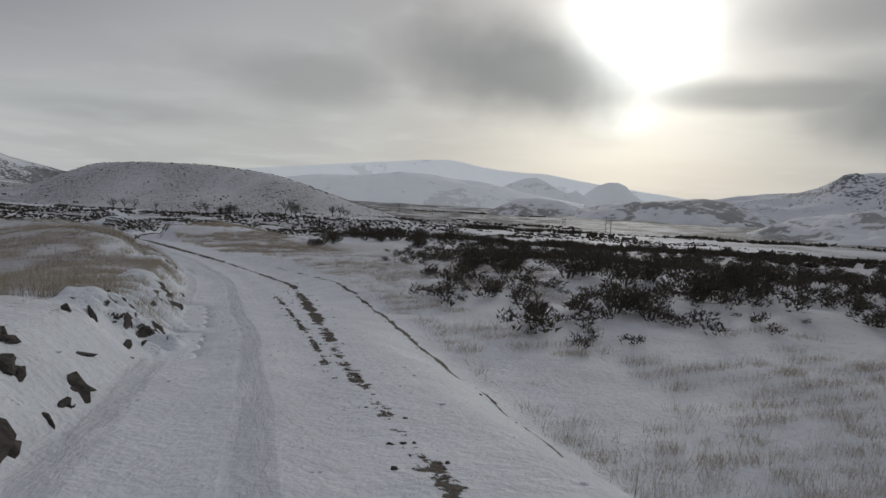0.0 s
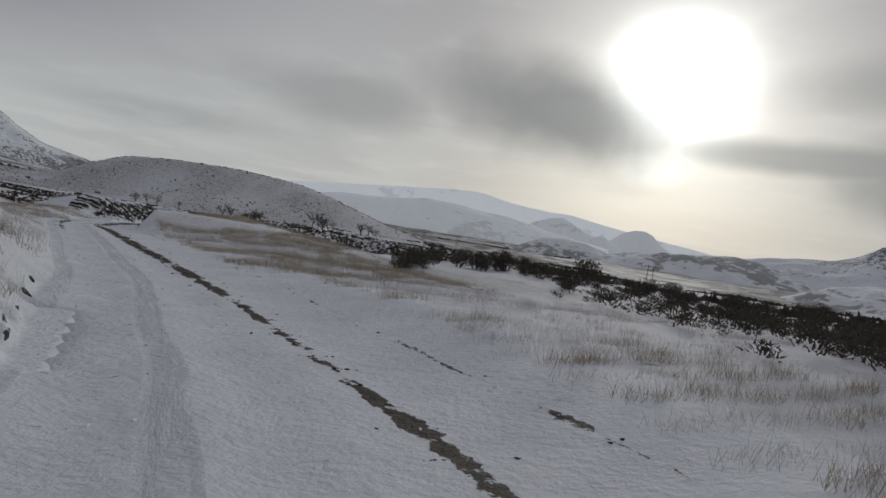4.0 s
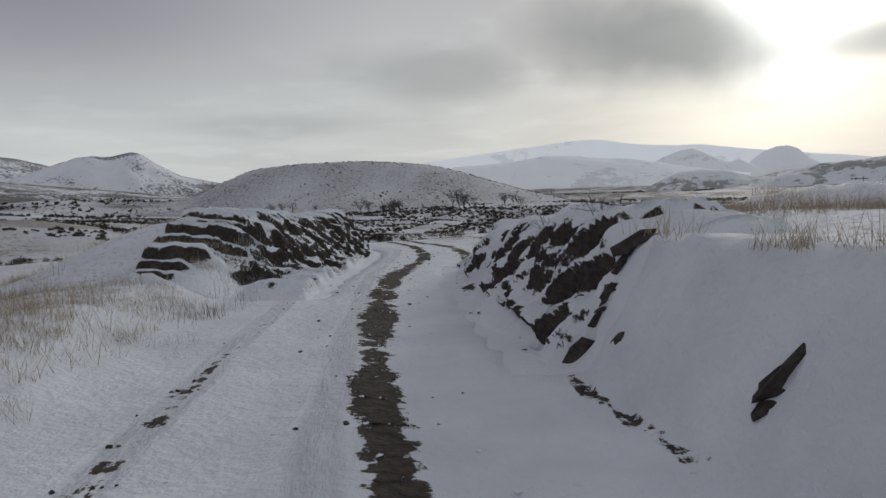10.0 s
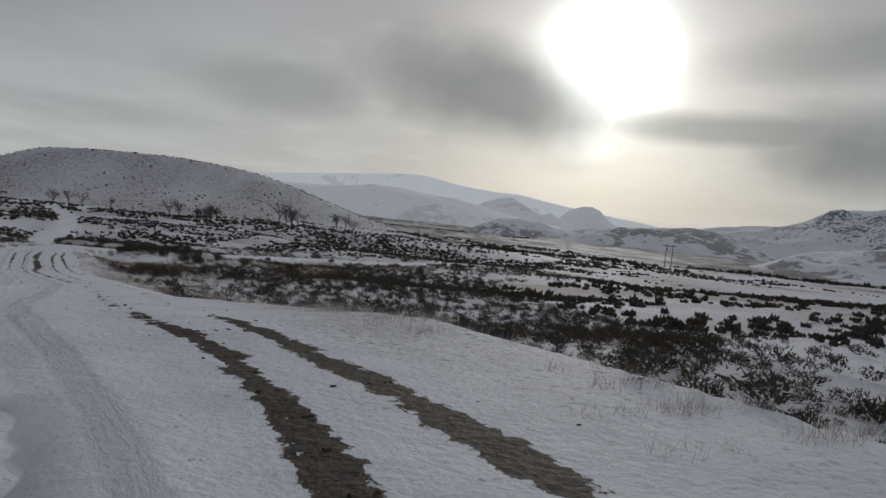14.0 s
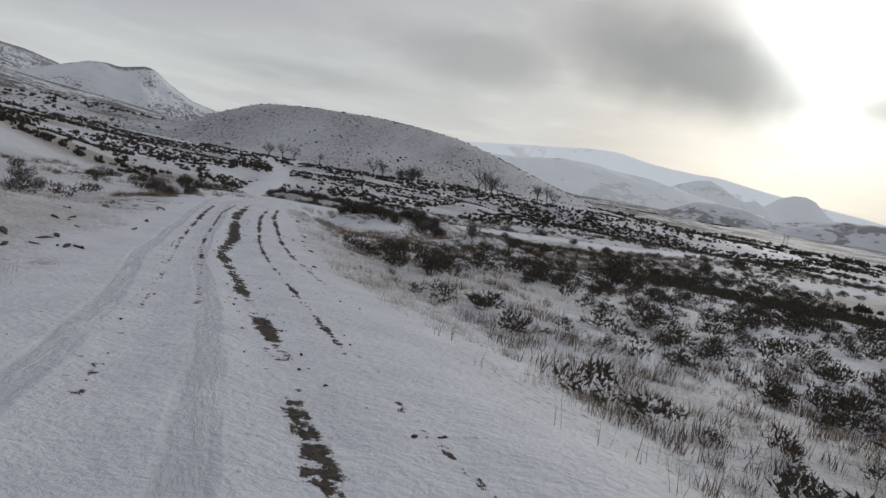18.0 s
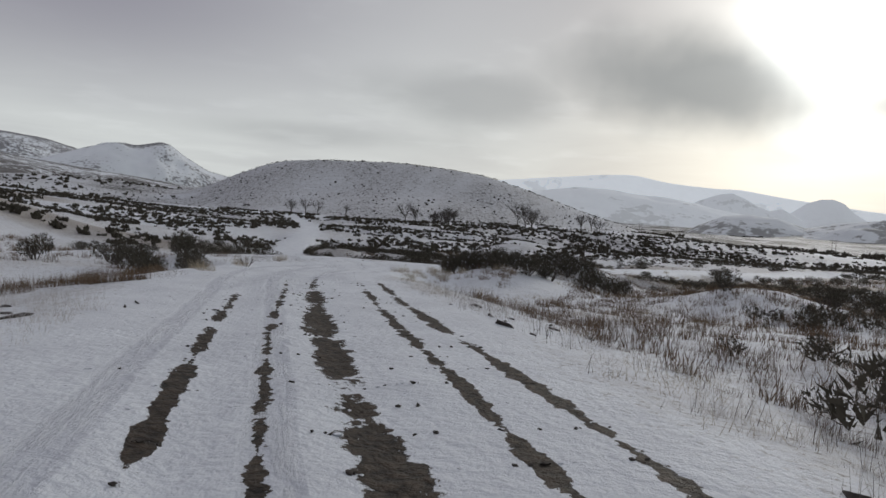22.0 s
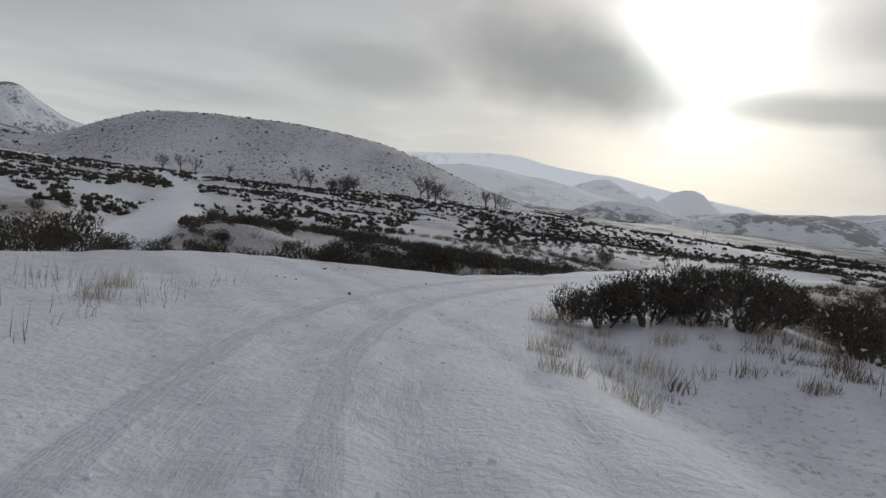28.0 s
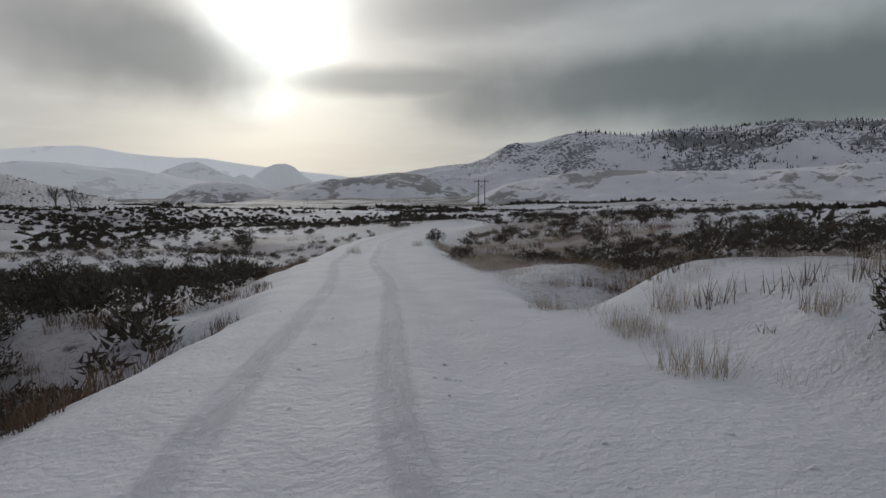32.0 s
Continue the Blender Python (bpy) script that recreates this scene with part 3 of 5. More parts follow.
gx, gy = spread(-112, 14, 0.36, 1.05, 4900), spread(-6, 236, 0.40, 1.045, 4900)
GX, GY = np.meshgrid(gx, gy)
GZ, GS, GD = terrain(GX, GY)
hill_area = (GX > -620) & (GX < 160) & (GY > 350) & (GY < 1000)
HZ = np.full(GX.shape, -999.0)
HZ[hill_area] = big_hill(GX[hill_area], GY[hill_area])
GZ = np.maximum(GZ, HZ)
on_hill = step(HZ - GZ + 3, 1.0, 3.0)
AD = np.abs(GD)
in_drive = step(GS, -60, -40) * step(GS, 300, 260)

bare = {}
for name, table in MUD.items():
    table = np.array(table)
    bare[name + "_off"] = np.clip(GD - np.interp(GS, table[:, 0], table[:, 1]), -30, 30)
    bare[name + "_wide"] = np.interp(GS, table[:, 0], table[:, 2])
    bare[name + "_much"] = np.interp(GS, table[:, 0], table[:, 3]) * in_drive
off = step(AD + 0.9 * fbm(GX, GY, 3.0, 3, 2), 2.2, 5.0)
grass = np.clip(0.50 + 0.60 * fbm(GX, GY, 16, 3, 4), 0, 1) * off * (1 - on_hill)
grass *= np.interp(np.hypot(GX + 50, GY - 110), [0, 120, 220, 600], [0.80, 0.75, 0.55, 0.25])
tawny = np.clip(0.15 + fbm(GX * 0.35, GY, 22, 3, 0) * 2.4, 0, 1) * step(GY, 192, 218) * step(GY, 400, 320)
grass = np.maximum(grass, tawny * off)
grass = np.maximum(grass, 0.6 * step(GS, -30, -10) * step(GS, 62, 46) * step(GD, -1.9, -3.0) * step(GD, -17, -9) * (0.7 + 0.6 * fbm(GX, GY, 3, 3, 2)))          # tawny left bank
grass = np.maximum(grass, 0.55 * step(GS, 68, 76) * step(GS, 96, 88) * step(GD, 3.4, 4.6) * step(GD, 15, 9) * (0.75 + 0.4 * fbm(GX, GY, 3, 3, 1)))          # tawny top of the right bank
plain_far = step(np.hypot(GX + 60, GY - 120), 45, 110)
far_plain = step(np.hypot(GX + 60, GY - 120), 420, 800)
brush = np.clip(0.36 + 0.36 * far_plain + 0.5 * fbm(GX, GY, 40, 4, 5), 0, 1) * (0.25 + 0.75 * plain_far) * off * (1 - on_hill * 0.75)
# on the hill this also darkens the snow colour, as shade away from the sun
brush = np.maximum(brush, on_hill * (0.50 + 0.22 * fbm(GX, GY * 0.35, 26, 4, 2)))
brush = np.where(AD < 6, 0, brush)
so, do, _ = along(GX, GY, OLDP, OLDS)
brush = brush * step(np.abs(do).reshape(GX.shape), 2.2, 3.6)
grass = grass * step(np.abs(do).reshape(GX.shape), 2.2, 3.4)
# wheel marks where others have turned off towards the hill
rut = np.zeros(GX.shape)
near = (GX > -112) & (GX < -76) & (GY > 165) & (GY < 216)
for line in ([(-83.2, 171), (-86.6, 182), (-91.5, 191.5), (-100, 204), (-108, 215)], [(-83.6, 175), (-88.6, 185), (-95, 193), (-104, 207)], [(-84.6, 178), (-86.0, 188), (-90.5, 197), (-101, 206)]):
    turn = dense([(x, y, 0) for x, y in line], 0.4)
    gone = np.r_[0, np.cumsum(np.hypot(*np.diff(turn[:, :2], axis=0).T))]
    _, dt, _ = along(GX[near], GY[near], turn, gone)
    rut[near] = np.maximum(rut[near], np.exp(-(((np.abs(dt) - 0.85) / 0.2) ** 2)))
GZ = GZ - 0.05 * rut
# where bare rock and earth stand in the banks: ways along the track and distances to its right
FACES = [(93.6, 116.9, -0.45, -5.3), (86.1, 94.7, 1.7, 5.7), (94.9, 101.6, 1.7, 5.5), (11.6, 16.7, -0.8, -3.9), (16.8, 23.1, -0.8, -3.8), (36.4, 41.6, -0.9, -3.8)]
for s0, s1, d0, d1 in FACES:
    inside = np.minimum(np.minimum(GS - s0, s1 - GS), np.minimum(GD - min(d0, d1), max(d0, d1) - GD))
    GZ = GZ - 0.8 * step(inside, 0.35, 0.9)
ground = tagged(sheet("ground", GX, GY, GZ, M_GROUND, {**bare, "grass": grass, "brush": brush, "rut": rut, "way": GS, "side": np.clip(GD, -60, 60)}),
                "snow-covered rolling ground with a rutted muddy track", "ground", kind="structure")

# ---- far hills and mountains ----


def ridge(name, ref, far, profile, mat, label, depth=0.30, relief=0.05, foot=-3.0, cols=160, rows=36, seed=0):
    """A range whose crest stands at the azimuths and elevations given, far metres from ref; its slope comes depth * far towards ref."""
    p = np.array(profile, float)
    az = np.linspace(p[0, 0], p[-1, 0], cols)
    k = np.interp(az, p[:, 0], np.arange(len(p)))
    el = np.interp(k, np.arange(len(p)), p[:, 1])
    el = np.convolve(np.r_[[el[0]] * 2, el, [el[-1]] * 2], np.ones(5) / 5, "valid")
    v = np.r_[np.linspace(0, 1, rows), 1.06, 1.2]
    AZ, V = np.meshgrid(np.radians(az), v)
    R = far * (1 - depth * (1 - np.minimum(V, 1)) + (np.maximum(V, 1) - 1) * 0.8)
    X, Y = ref[0] + R * np.sin(AZ), ref[1] + R * np.cos(AZ)
    top = np.tan(np.radians(el))[None, :] * far
    low = np.tan(radians(foot)) * far * np.ones_like(top)
    shape = np.where(V <= 1, np.sin(np.minimum(V, 1) * math.pi / 2) ** 1.1, 1 - (V - 1) * 3)
    H = top - low
    gul = np.abs(fbm(X, Y, far * 0.05, 4, seed)) - 0.25
    Z = ref[2] + low + H * shape + relief * H * gul * np.sin(np.clip(V, 0, 1) * math.pi) * 2.2
    b = 0.5 + 0.5 * fbm(X, Y, far * 0.08, 4, seed + 1)
    tagged(sheet(name, X, Y, Z, mat, {"brush": b}), label, "mountain", kind="structure")
    return X, Y, Z


START, END = (-30, 64, -1.9), (-86, 199, -11.8)
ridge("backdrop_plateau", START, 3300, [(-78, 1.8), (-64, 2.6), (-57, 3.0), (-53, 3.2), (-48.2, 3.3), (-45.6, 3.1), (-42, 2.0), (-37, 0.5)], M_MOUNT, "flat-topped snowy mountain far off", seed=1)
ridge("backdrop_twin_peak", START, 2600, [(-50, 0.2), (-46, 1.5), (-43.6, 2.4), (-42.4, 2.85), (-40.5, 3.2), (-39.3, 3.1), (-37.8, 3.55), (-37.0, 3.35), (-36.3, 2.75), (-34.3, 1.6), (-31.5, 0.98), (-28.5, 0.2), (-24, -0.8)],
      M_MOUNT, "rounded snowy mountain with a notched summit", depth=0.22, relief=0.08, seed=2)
ridge("backdrop_slope", START, 1150, [(-95, 3.0), (-75, 2.6), (-58, 2.0), (-50, 1.7), (-44, 1.0), (-38, 0.4), (-33, -0.2), (-28, -0.9)], M_HILL, "snowy slope with lines of brush", depth=0.6, foot=-1.2, seed=3)
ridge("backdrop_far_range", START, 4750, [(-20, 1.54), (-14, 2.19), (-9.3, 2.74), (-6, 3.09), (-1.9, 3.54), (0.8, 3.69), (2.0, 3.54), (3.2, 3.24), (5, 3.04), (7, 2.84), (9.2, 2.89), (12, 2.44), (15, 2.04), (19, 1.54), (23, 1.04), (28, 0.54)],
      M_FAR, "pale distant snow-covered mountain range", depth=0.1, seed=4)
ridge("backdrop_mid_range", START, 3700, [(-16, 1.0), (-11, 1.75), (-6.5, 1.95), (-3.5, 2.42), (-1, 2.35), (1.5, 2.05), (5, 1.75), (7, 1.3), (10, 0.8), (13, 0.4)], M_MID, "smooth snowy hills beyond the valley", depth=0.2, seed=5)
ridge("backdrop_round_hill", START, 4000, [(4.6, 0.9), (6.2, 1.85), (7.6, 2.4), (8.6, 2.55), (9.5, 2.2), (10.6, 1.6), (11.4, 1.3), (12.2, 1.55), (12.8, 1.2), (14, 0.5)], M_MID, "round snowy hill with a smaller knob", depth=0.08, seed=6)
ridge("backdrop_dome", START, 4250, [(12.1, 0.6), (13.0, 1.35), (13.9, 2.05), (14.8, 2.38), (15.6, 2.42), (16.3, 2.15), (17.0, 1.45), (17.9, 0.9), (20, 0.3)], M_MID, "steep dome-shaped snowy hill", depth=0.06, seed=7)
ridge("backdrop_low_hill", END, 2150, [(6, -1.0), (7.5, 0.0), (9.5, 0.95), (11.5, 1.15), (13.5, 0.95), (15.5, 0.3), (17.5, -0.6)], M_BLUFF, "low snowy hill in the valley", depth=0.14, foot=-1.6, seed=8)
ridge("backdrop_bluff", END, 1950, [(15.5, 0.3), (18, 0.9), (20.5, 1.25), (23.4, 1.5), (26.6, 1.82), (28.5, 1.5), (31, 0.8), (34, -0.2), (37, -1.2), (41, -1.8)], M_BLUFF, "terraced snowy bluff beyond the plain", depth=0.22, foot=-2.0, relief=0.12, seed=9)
WOODED = ridge("backdrop_wooded_ridge", END, 2500, [(23, 1.0), (26.5, 1.7), (29.9, 2.2), (30.8, 2.62), (31.6, 2.25), (34.1, 2.8), (35.6, 3.85), (36.7, 4.25), (38.0, 3.98), (40.3, 4.65), (43.7, 5.0), (45.6, 4.6), (50.5, 4.8), (57, 5.1), (64.9, 5.0), (80, 4.6), (100, 4)],
      M_RIDGE, "snowy ridge with dark woods, its top in cloud", depth=0.36, foot=-2.2, relief=0.10, seed=10)
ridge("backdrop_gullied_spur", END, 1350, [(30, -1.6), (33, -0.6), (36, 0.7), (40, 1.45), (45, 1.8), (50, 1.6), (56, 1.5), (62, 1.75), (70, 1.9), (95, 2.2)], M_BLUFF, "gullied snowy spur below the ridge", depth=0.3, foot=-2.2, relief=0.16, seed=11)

# ---- helpers for things ----


def part(name, me, mat, parent, label=""):
    """One mesh object under a thing or a part."""
    if isinstance(me, bmesh.types.BMesh):
        bm, me = me, bpy.data.meshes.new(name)
        bm.to_mesh(me)
        bm.free()
    if not me.materials:
        me.materials.append(mat)
    ob = new(name, me)
    ob.parent = parent
    return tagged(ob, label)


def soup(name, verts, faces, mat, smooth=False):
    """A mesh from arrays of corners and of triangles."""
    me = bpy.data.meshes.new(name)
    verts, faces = np.asarray(verts, float), np.asarray(faces, int)
    n = faces.shape[1]
    me.vertices.add(len(verts))
    me.vertices.foreach_set("co", verts.ravel())
    me.loops.add(faces.size)
    me.loops.foreach_set("vertex_index", faces.ravel())
    me.polygons.add(len(faces))
    me.polygons.foreach_set("loop_start", np.arange(0, faces.size, n))
    me.polygons.foreach_set("use_smooth", np.full(len(faces), smooth))
    me.update(calc_edges=True)
    me.materials.append(mat)
    return me


def thing(name, label, category, group=""):
    return tagged(new(name), label, category, group)


def strew(template_list, places, name, mat):
    """Many copies of small triangle clumps in one mesh. places: rows of x, y, z, size, turn, stretch upwards."""
    V, F, n = [], [], 0
    places = np.asarray(places, float)
    kinds = np.arange(len(places)) % len(template_list)
    for k, (tv, tf) in enumerate(template_list):
        p = places[kinds == k]
        if not len(p):
            continue
        c, s = np.cos(p[:, 4]), np.sin(p[:, 4])
        x = tv[None, :, 0] * c[:, None] - tv[None, :, 1] * s[:, None]
        y = tv[None, :, 0] * s[:, None] + tv[None, :, 1] * c[:, None]
        z = np.broadcast_to(tv[None, :, 2], x.shape) * p[:, 5, None]
        co = np.stack([x, y, z], -1) * p[:, 3, None, None] + p[:, None, :3]
        V.append(co.reshape(-1, 3))
        F.append((tf[None] + (np.arange(len(p)) * len(tv))[:, None, None]).reshape(-1, 3) + n)
        n += len(p) * len(tv)
    return new(name, soup(name, np.concatenate(V), np.concatenate(F), mat))


def blade_clump(r, n, width, height, wide=1.0, lean=0.5):
    """Upright narrow triangles: a tuft of grass."""
    V, F = [], []
    for k in range(n):
        a, rad = r.random() * 2 * math.pi, wide * math.sqrt(r.random()) * 0.5
        bx, by = math.cos(a) * rad, math.sin(a) * rad
        h, la = height * (0.45 + 0.75 * r.random()), r.random() * 2 * math.pi
        tip = (bx + math.cos(la) * lean * h * r.random(), by + math.sin(la) * lean * h * r.random(), h)
        t = r.random() * math.pi
        dx, dy = math.cos(t) * width / 2, math.sin(t) * width / 2
        V += [(bx - dx, by - dy, -0.03), (bx + dx, by + dy, -0.03), tip]
        F.append((3 * k, 3 * k + 1, 3 * k + 2))
    return np.array(V), np.array(F)


def leaf_cloud(r, n, size, lumps=5, flat=0.8, hollow=0.45):
    """Small leaves and twig ends, filling a few lumps that stand on the ground: a bush about 1 m wide and 0.8 m high."""
    V, F = [], []
    cs = [(0.0, 0.0, 0.38, 0.40)] + [(math.cos(a) * 0.30 * r.random() ** 0.5 * 1.3, math.sin(a) * 0.30 * r.random() ** 0.5 * 1.3, 0.25 + 0.3 * r.random(), 0.20 + 0.14 * r.random())
                                     for a in r.random(lumps) * 2 * math.pi]
    for k in range(n):
        cx, cy, cz, cr = cs[r.integers(len(cs))]
        u = r.normal(size=3)
        u /= np.linalg.norm(u)
        rad = cr * (hollow + (1.12 - hollow) * r.random() ** 0.5)
        p = np.array((cx, cy, cz)) + u * rad * np.array((1, 1, flat))
        if p[2] < 0.02:
            p[2] = 0.02 + 0.1 * r.random()
        up = np.array((u[0] * 0.6, u[1] * 0.6, 0.7)) + r.normal(size=3) * 0.45
        up /= np.linalg.norm(up)
        sd = np.cross(up, r.normal(size=3))
        sd /= np.linalg.norm(sd) + 1e-6
        L = size * (0.5 + r.random())
        V += [p - sd * L * 0.28, p + sd * L * 0.28, p + up * L * 1.5]
        F.append((3 * k, 3 * k + 1, 3 * k + 2))
    return np.array(V), np.array(F)


def stick(V, F, a, b, ra, rb, n=4):
    """A tapered twig from a to b, added to corner and triangle lists."""
    a, b = np.array(a, float), np.array(b, float)
    w = b - a
    u = np.cross(w, (0.3, 0.2, 1.0) if abs(w[2]) < 0.9 * np.linalg.norm(w) else (1.0, 0.1, 0))
    u /= np.linalg.norm(u) + 1e-9
    v = np.cross(w, u)
    v /= np.linalg.norm(v) + 1e-9
    k = len(V)
    for c, r_ in ((a, ra), (b, rb)):
        for j in range(n):
            t = 2 * math.pi * j / n
            V.append(c + r_ * (math.cos(t) * u + math.sin(t) * v))
    for j in range(n):
        p, q = k + j, k + (j + 1) % n
        F.append((p, q, q + n))
        F.append((p, q + n, p + n))


def branching(r, V, F, base, way, length, radius, depth, spread=0.55, n=4):
    """Limbs that fork and thin out."""
    way = way / np.linalg.norm(way)
    mid = base + way * length * 0.55 + r.normal(size=3) * length * 0.04
    end = base + way * length + r.normal(size=3) * length * 0.06
    stick(V, F, base, mid, radius, radius * 0.8, n)
    stick(V, F, mid, end, radius * 0.8, radius * 0.55, n)
    if depth == 0:
        return
    for k in range(3 if depth > 1 else 2):
        at = base + (end - base) * (0.45 + 0.55 * r.random())
        w = way + r.normal(size=3) * spread + np.array((0, 0, 0.18))
        branching(r, V, F, at, w, length * (0.55 + 0.2 * r.random()), radius * 0.5, depth - 1, spread, 3)
    branching(r, V, F, end, way + r.normal(size=3) * spread * 0.6, length * 0.62, radius * 0.52, depth - 1, spread, 3)


def lump(r, n=12, flat=0.6):
    """An angular stone, about 1 m across."""
    bm = bmesh.new()
    for k in range(n):
        u = r.normal(size=3)
        u = u / np.linalg.norm(u) * (0.36 + 0.16 * r.random())
        bm.verts.new((u[0], u[1] * 0.8, u[2] * flat))
    out = bmesh.ops.convex_hull(bm, input=bm.verts)
    bmesh.ops.delete(bm, geom=[v for v in bm.verts if not v.link_faces], context="VERTS")
    bmesh.ops.triangulate(bm, faces=bm.faces)
    return bm


def off_tracks(x, y, keep):
    """Which places lie clear of both tracks."""
    _, d, _ = along(x, y, ROADP, ROADS)
    _, o, _ = along(x, y, OLDP, OLDS)
    return (np.abs(d) > keep) & (np.abs(o) > keep)


def sheet_z(x, y):
    """Level of the ground sheet itself, hill included."""
    z = terrain(x, y)[0]
    h = big_hill(x, y)
    m = (np.asarray(x) > -620) & (np.asarray(x) < 160) & (np.asarray(y) > 350) & (np.asarray(y) < 1000)
    return np.where(m, np.maximum(z, h), z)


R = np.random.default_rng(21)

# ---- sagebrush beside the drive ----


def sage_mesh(seed, leaves, size):
    r = np.random.default_rng(seed)
    V, F = [], []
    for k in range(9):
        a = r.random() * 2 * math.pi
        branching(r, V, F, np.array((math.cos(a) * 0.06, math.sin(a) * 0.06, -0.08)), np.array((math.cos(a) * 0.55, math.sin(a) * 0.55, 0.9)), 0.36, 0.022, 1, 0.5)
    stems = soup("woody_base", V, F, M_BARE)
    v, f = leaf_cloud(r, leaves, size)
    w, g = leaf_cloud(r, 50, 0.045, hollow=0.9)
    return stems, soup("foliage", v, f, M_SAGE), soup("snow", w, g, M_SNOW)


SAGE = [sage_mesh(100 + k, 1500, 0.044) for k in range(5)]
BIG = [sage_mesh(200 + k, 3000, 0.034) for k in range(3)]


def sage_bush(x, y, size, kind, label, group, tall=1.0):
    b = thing("sage_bush", label, "bush", group)
    stems, foliage, caught = kind
    part("woody_base", stems, M_BARE, b)
    part("foliage", foliage, M_SAGE, b)
    if kind in BIG:
        tagged(part("snow", caught, M_SNOW, b), "snow caught among the twigs", kind="stuff")
    z = float(sheet_z(np.array([x]), np.array([y]))[0])
    b.matrix_basis = Matrix.Translation((x, y, z - 0.02)) @ Matrix.Rotation(R.random() * 6.28, 4, "Z") @ Matrix.Diagonal((size, size, size * tall, 1))
    return b


# x, y and width of the bushes that stand out
NEAR_SLOPE = [(-11, 81.3, 2.0), (-7.8, 78, 2.0), (-5.3, 79.9, 2.4), (-2.2, 67.4, 1.6), (1.5, 81, 2.6), (4.7, 76, 2.3), (3.1, 31.9, 1.7), (1.9, 35.2, 1.5), (4.6, 37, 1.5),
        (6.1, 30.3, 1.9), (7.3, 31.5, 1.6), (8.5, 29.2, 2.0), (10, 30.6, 2.0), (10.2, 25.2, 2.1), (6.1, 22, 1.5), (7.2, 21.7, 1.6), (13.5, 27, 2.1), (12.8, 28.5, 1.8)]
NEAR_TURN = [(-64, 157.3, 1.9), (-63.4, 185, 1.7), (-59.7, 170.9, 1.9), (-55, 171.4, 2.2), (-103.9, 187.9, 2.2), (-105.1, 183.3, 2.0), (-99.3, 168.8, 1.8), (-95.7, 162, 1.5), (-100.5, 196.3, 2.0),
        (-98.3, 195.5, 2.4), (-101, 194.6, 2.0), (-102.6, 205, 2.2), (-100.6, 201.9, 1.9), (-98.9, 206.2, 1.8), (-102.6, 209.8, 2.0), (-96.1, 210.5, 1.9), (-67.4, 187, 1.6), (-90.2, 176.9, 1.3),
        (-91.6, 179.0, 1.6), (-93.3, 181.4, 1.7), (-95.6, 183.6, 1.8), (-92.7, 177.4, 1.4), (-94.9, 180.0, 1.6), (-97.6, 181.6, 1.8), (-99.0, 184.5, 1.9)]
NEAR_WASH = [(-90.5, 227.4, 1.9), (-93.8, 221.7, 2.2), (-92.6, 225.3, 2.0), (-90.4, 222.5, 2.3), (-88.7, 219.9, 2.2), (-96.7, 225.6, 2.0), (-86.3, 222.3, 1.8), (-84.6, 229.4, 1.5), (-98.4, 217.2, 2.2),
        (-89.4, 215.8, 1.8), (-87.4, 218.8, 1.5), (-82.7, 226.3, 1.4), (-66.6, 280, 3.0), (-30.5, 249.2, 3.2), (-39.1, 228.1, 2.4), (-53.5, 232.9, 1.8), (-62.1, 214.8, 1.8), (-59, 246, 1.6),
        (-69, 226, 1.3), (-112, 215, 2.2), (-110, 212.5, 2.0), (-114, 219, 1.8)]
for k, (x, y, w) in enumerate(NEAR_SLOPE + NEAR_TURN + NEAR_WASH):
    sage_bush(x, y, w * 0.92, SAGE[k % 5], "dark grey-brown sagebrush standing in thin snow", "sagebrush beside the track", 0.85 + 0.3 * R.random())
# the tall thicket at the inside of the turn
THICKET = [(-83.2, 194.0, 1.3), (-82.4, 193.4, 1.6), (-81.4, 193.0, 1.7), (-80.6, 192.4, 1.7), (-81.8, 194.6, 1.6), (-79.6, 191.6, 1.7), (-80.4, 194.0, 1.8), (-78.6, 192.8, 1.7), (-77.6, 191.2, 1.6), (-76.4, 192.6, 1.6),
           (-78.7, 202.0, 1.2), (-77.8, 201.0, 1.5), (-76.9, 199.9, 1.7), (-76.3, 201.4, 1.6), (-75.4, 199.8, 1.7), (-74.6, 201.0, 1.6), (-75.8, 198.2, 1.6), (-74.0, 198.6, 1.6), (-73.0, 196.6, 1.6), (-72.2, 194.2, 1.6), (-74.2, 194.0, 1.5)]
for k, (x, y, w) in enumerate(THICKET):
    sage_bush(x, y, w, BIG[k % 3], "tall dense dark bush in a thicket by the turn", "thicket at the turn", 1.0 + 0.15 * R.random())
# dark brush gathered on the slope east of the track
count = 0
while count < 36:
    x, y = R.uniform(-13, 26), R.uniform(60, 92)
    if not off_tracks(np.array([x]), np.array([y]), 12.0)[0]:
        continue
    sage_bush(x, y, R.uniform(1.2, 2.1), SAGE[count % 5], "dark sagebrush crowded together on the snowy slope", "sagebrush below the track", R.uniform(0.8, 1.05))
    count += 1
# thick brush down in the wash beside the turn
count = 0
while count < 46:
    x, y = R.uniform(-104, -82), R.uniform(203, 231)
    if not off_tracks(np.array([x]), np.array([y]), 5.5)[0]:
        continue
    sage_bush(x, y, R.uniform(1.4, 2.5), SAGE[count % 5], "dark dense bush down in the snowy wash", "bushes in the wash", R.uniform(0.75, 1.0))
    count += 1
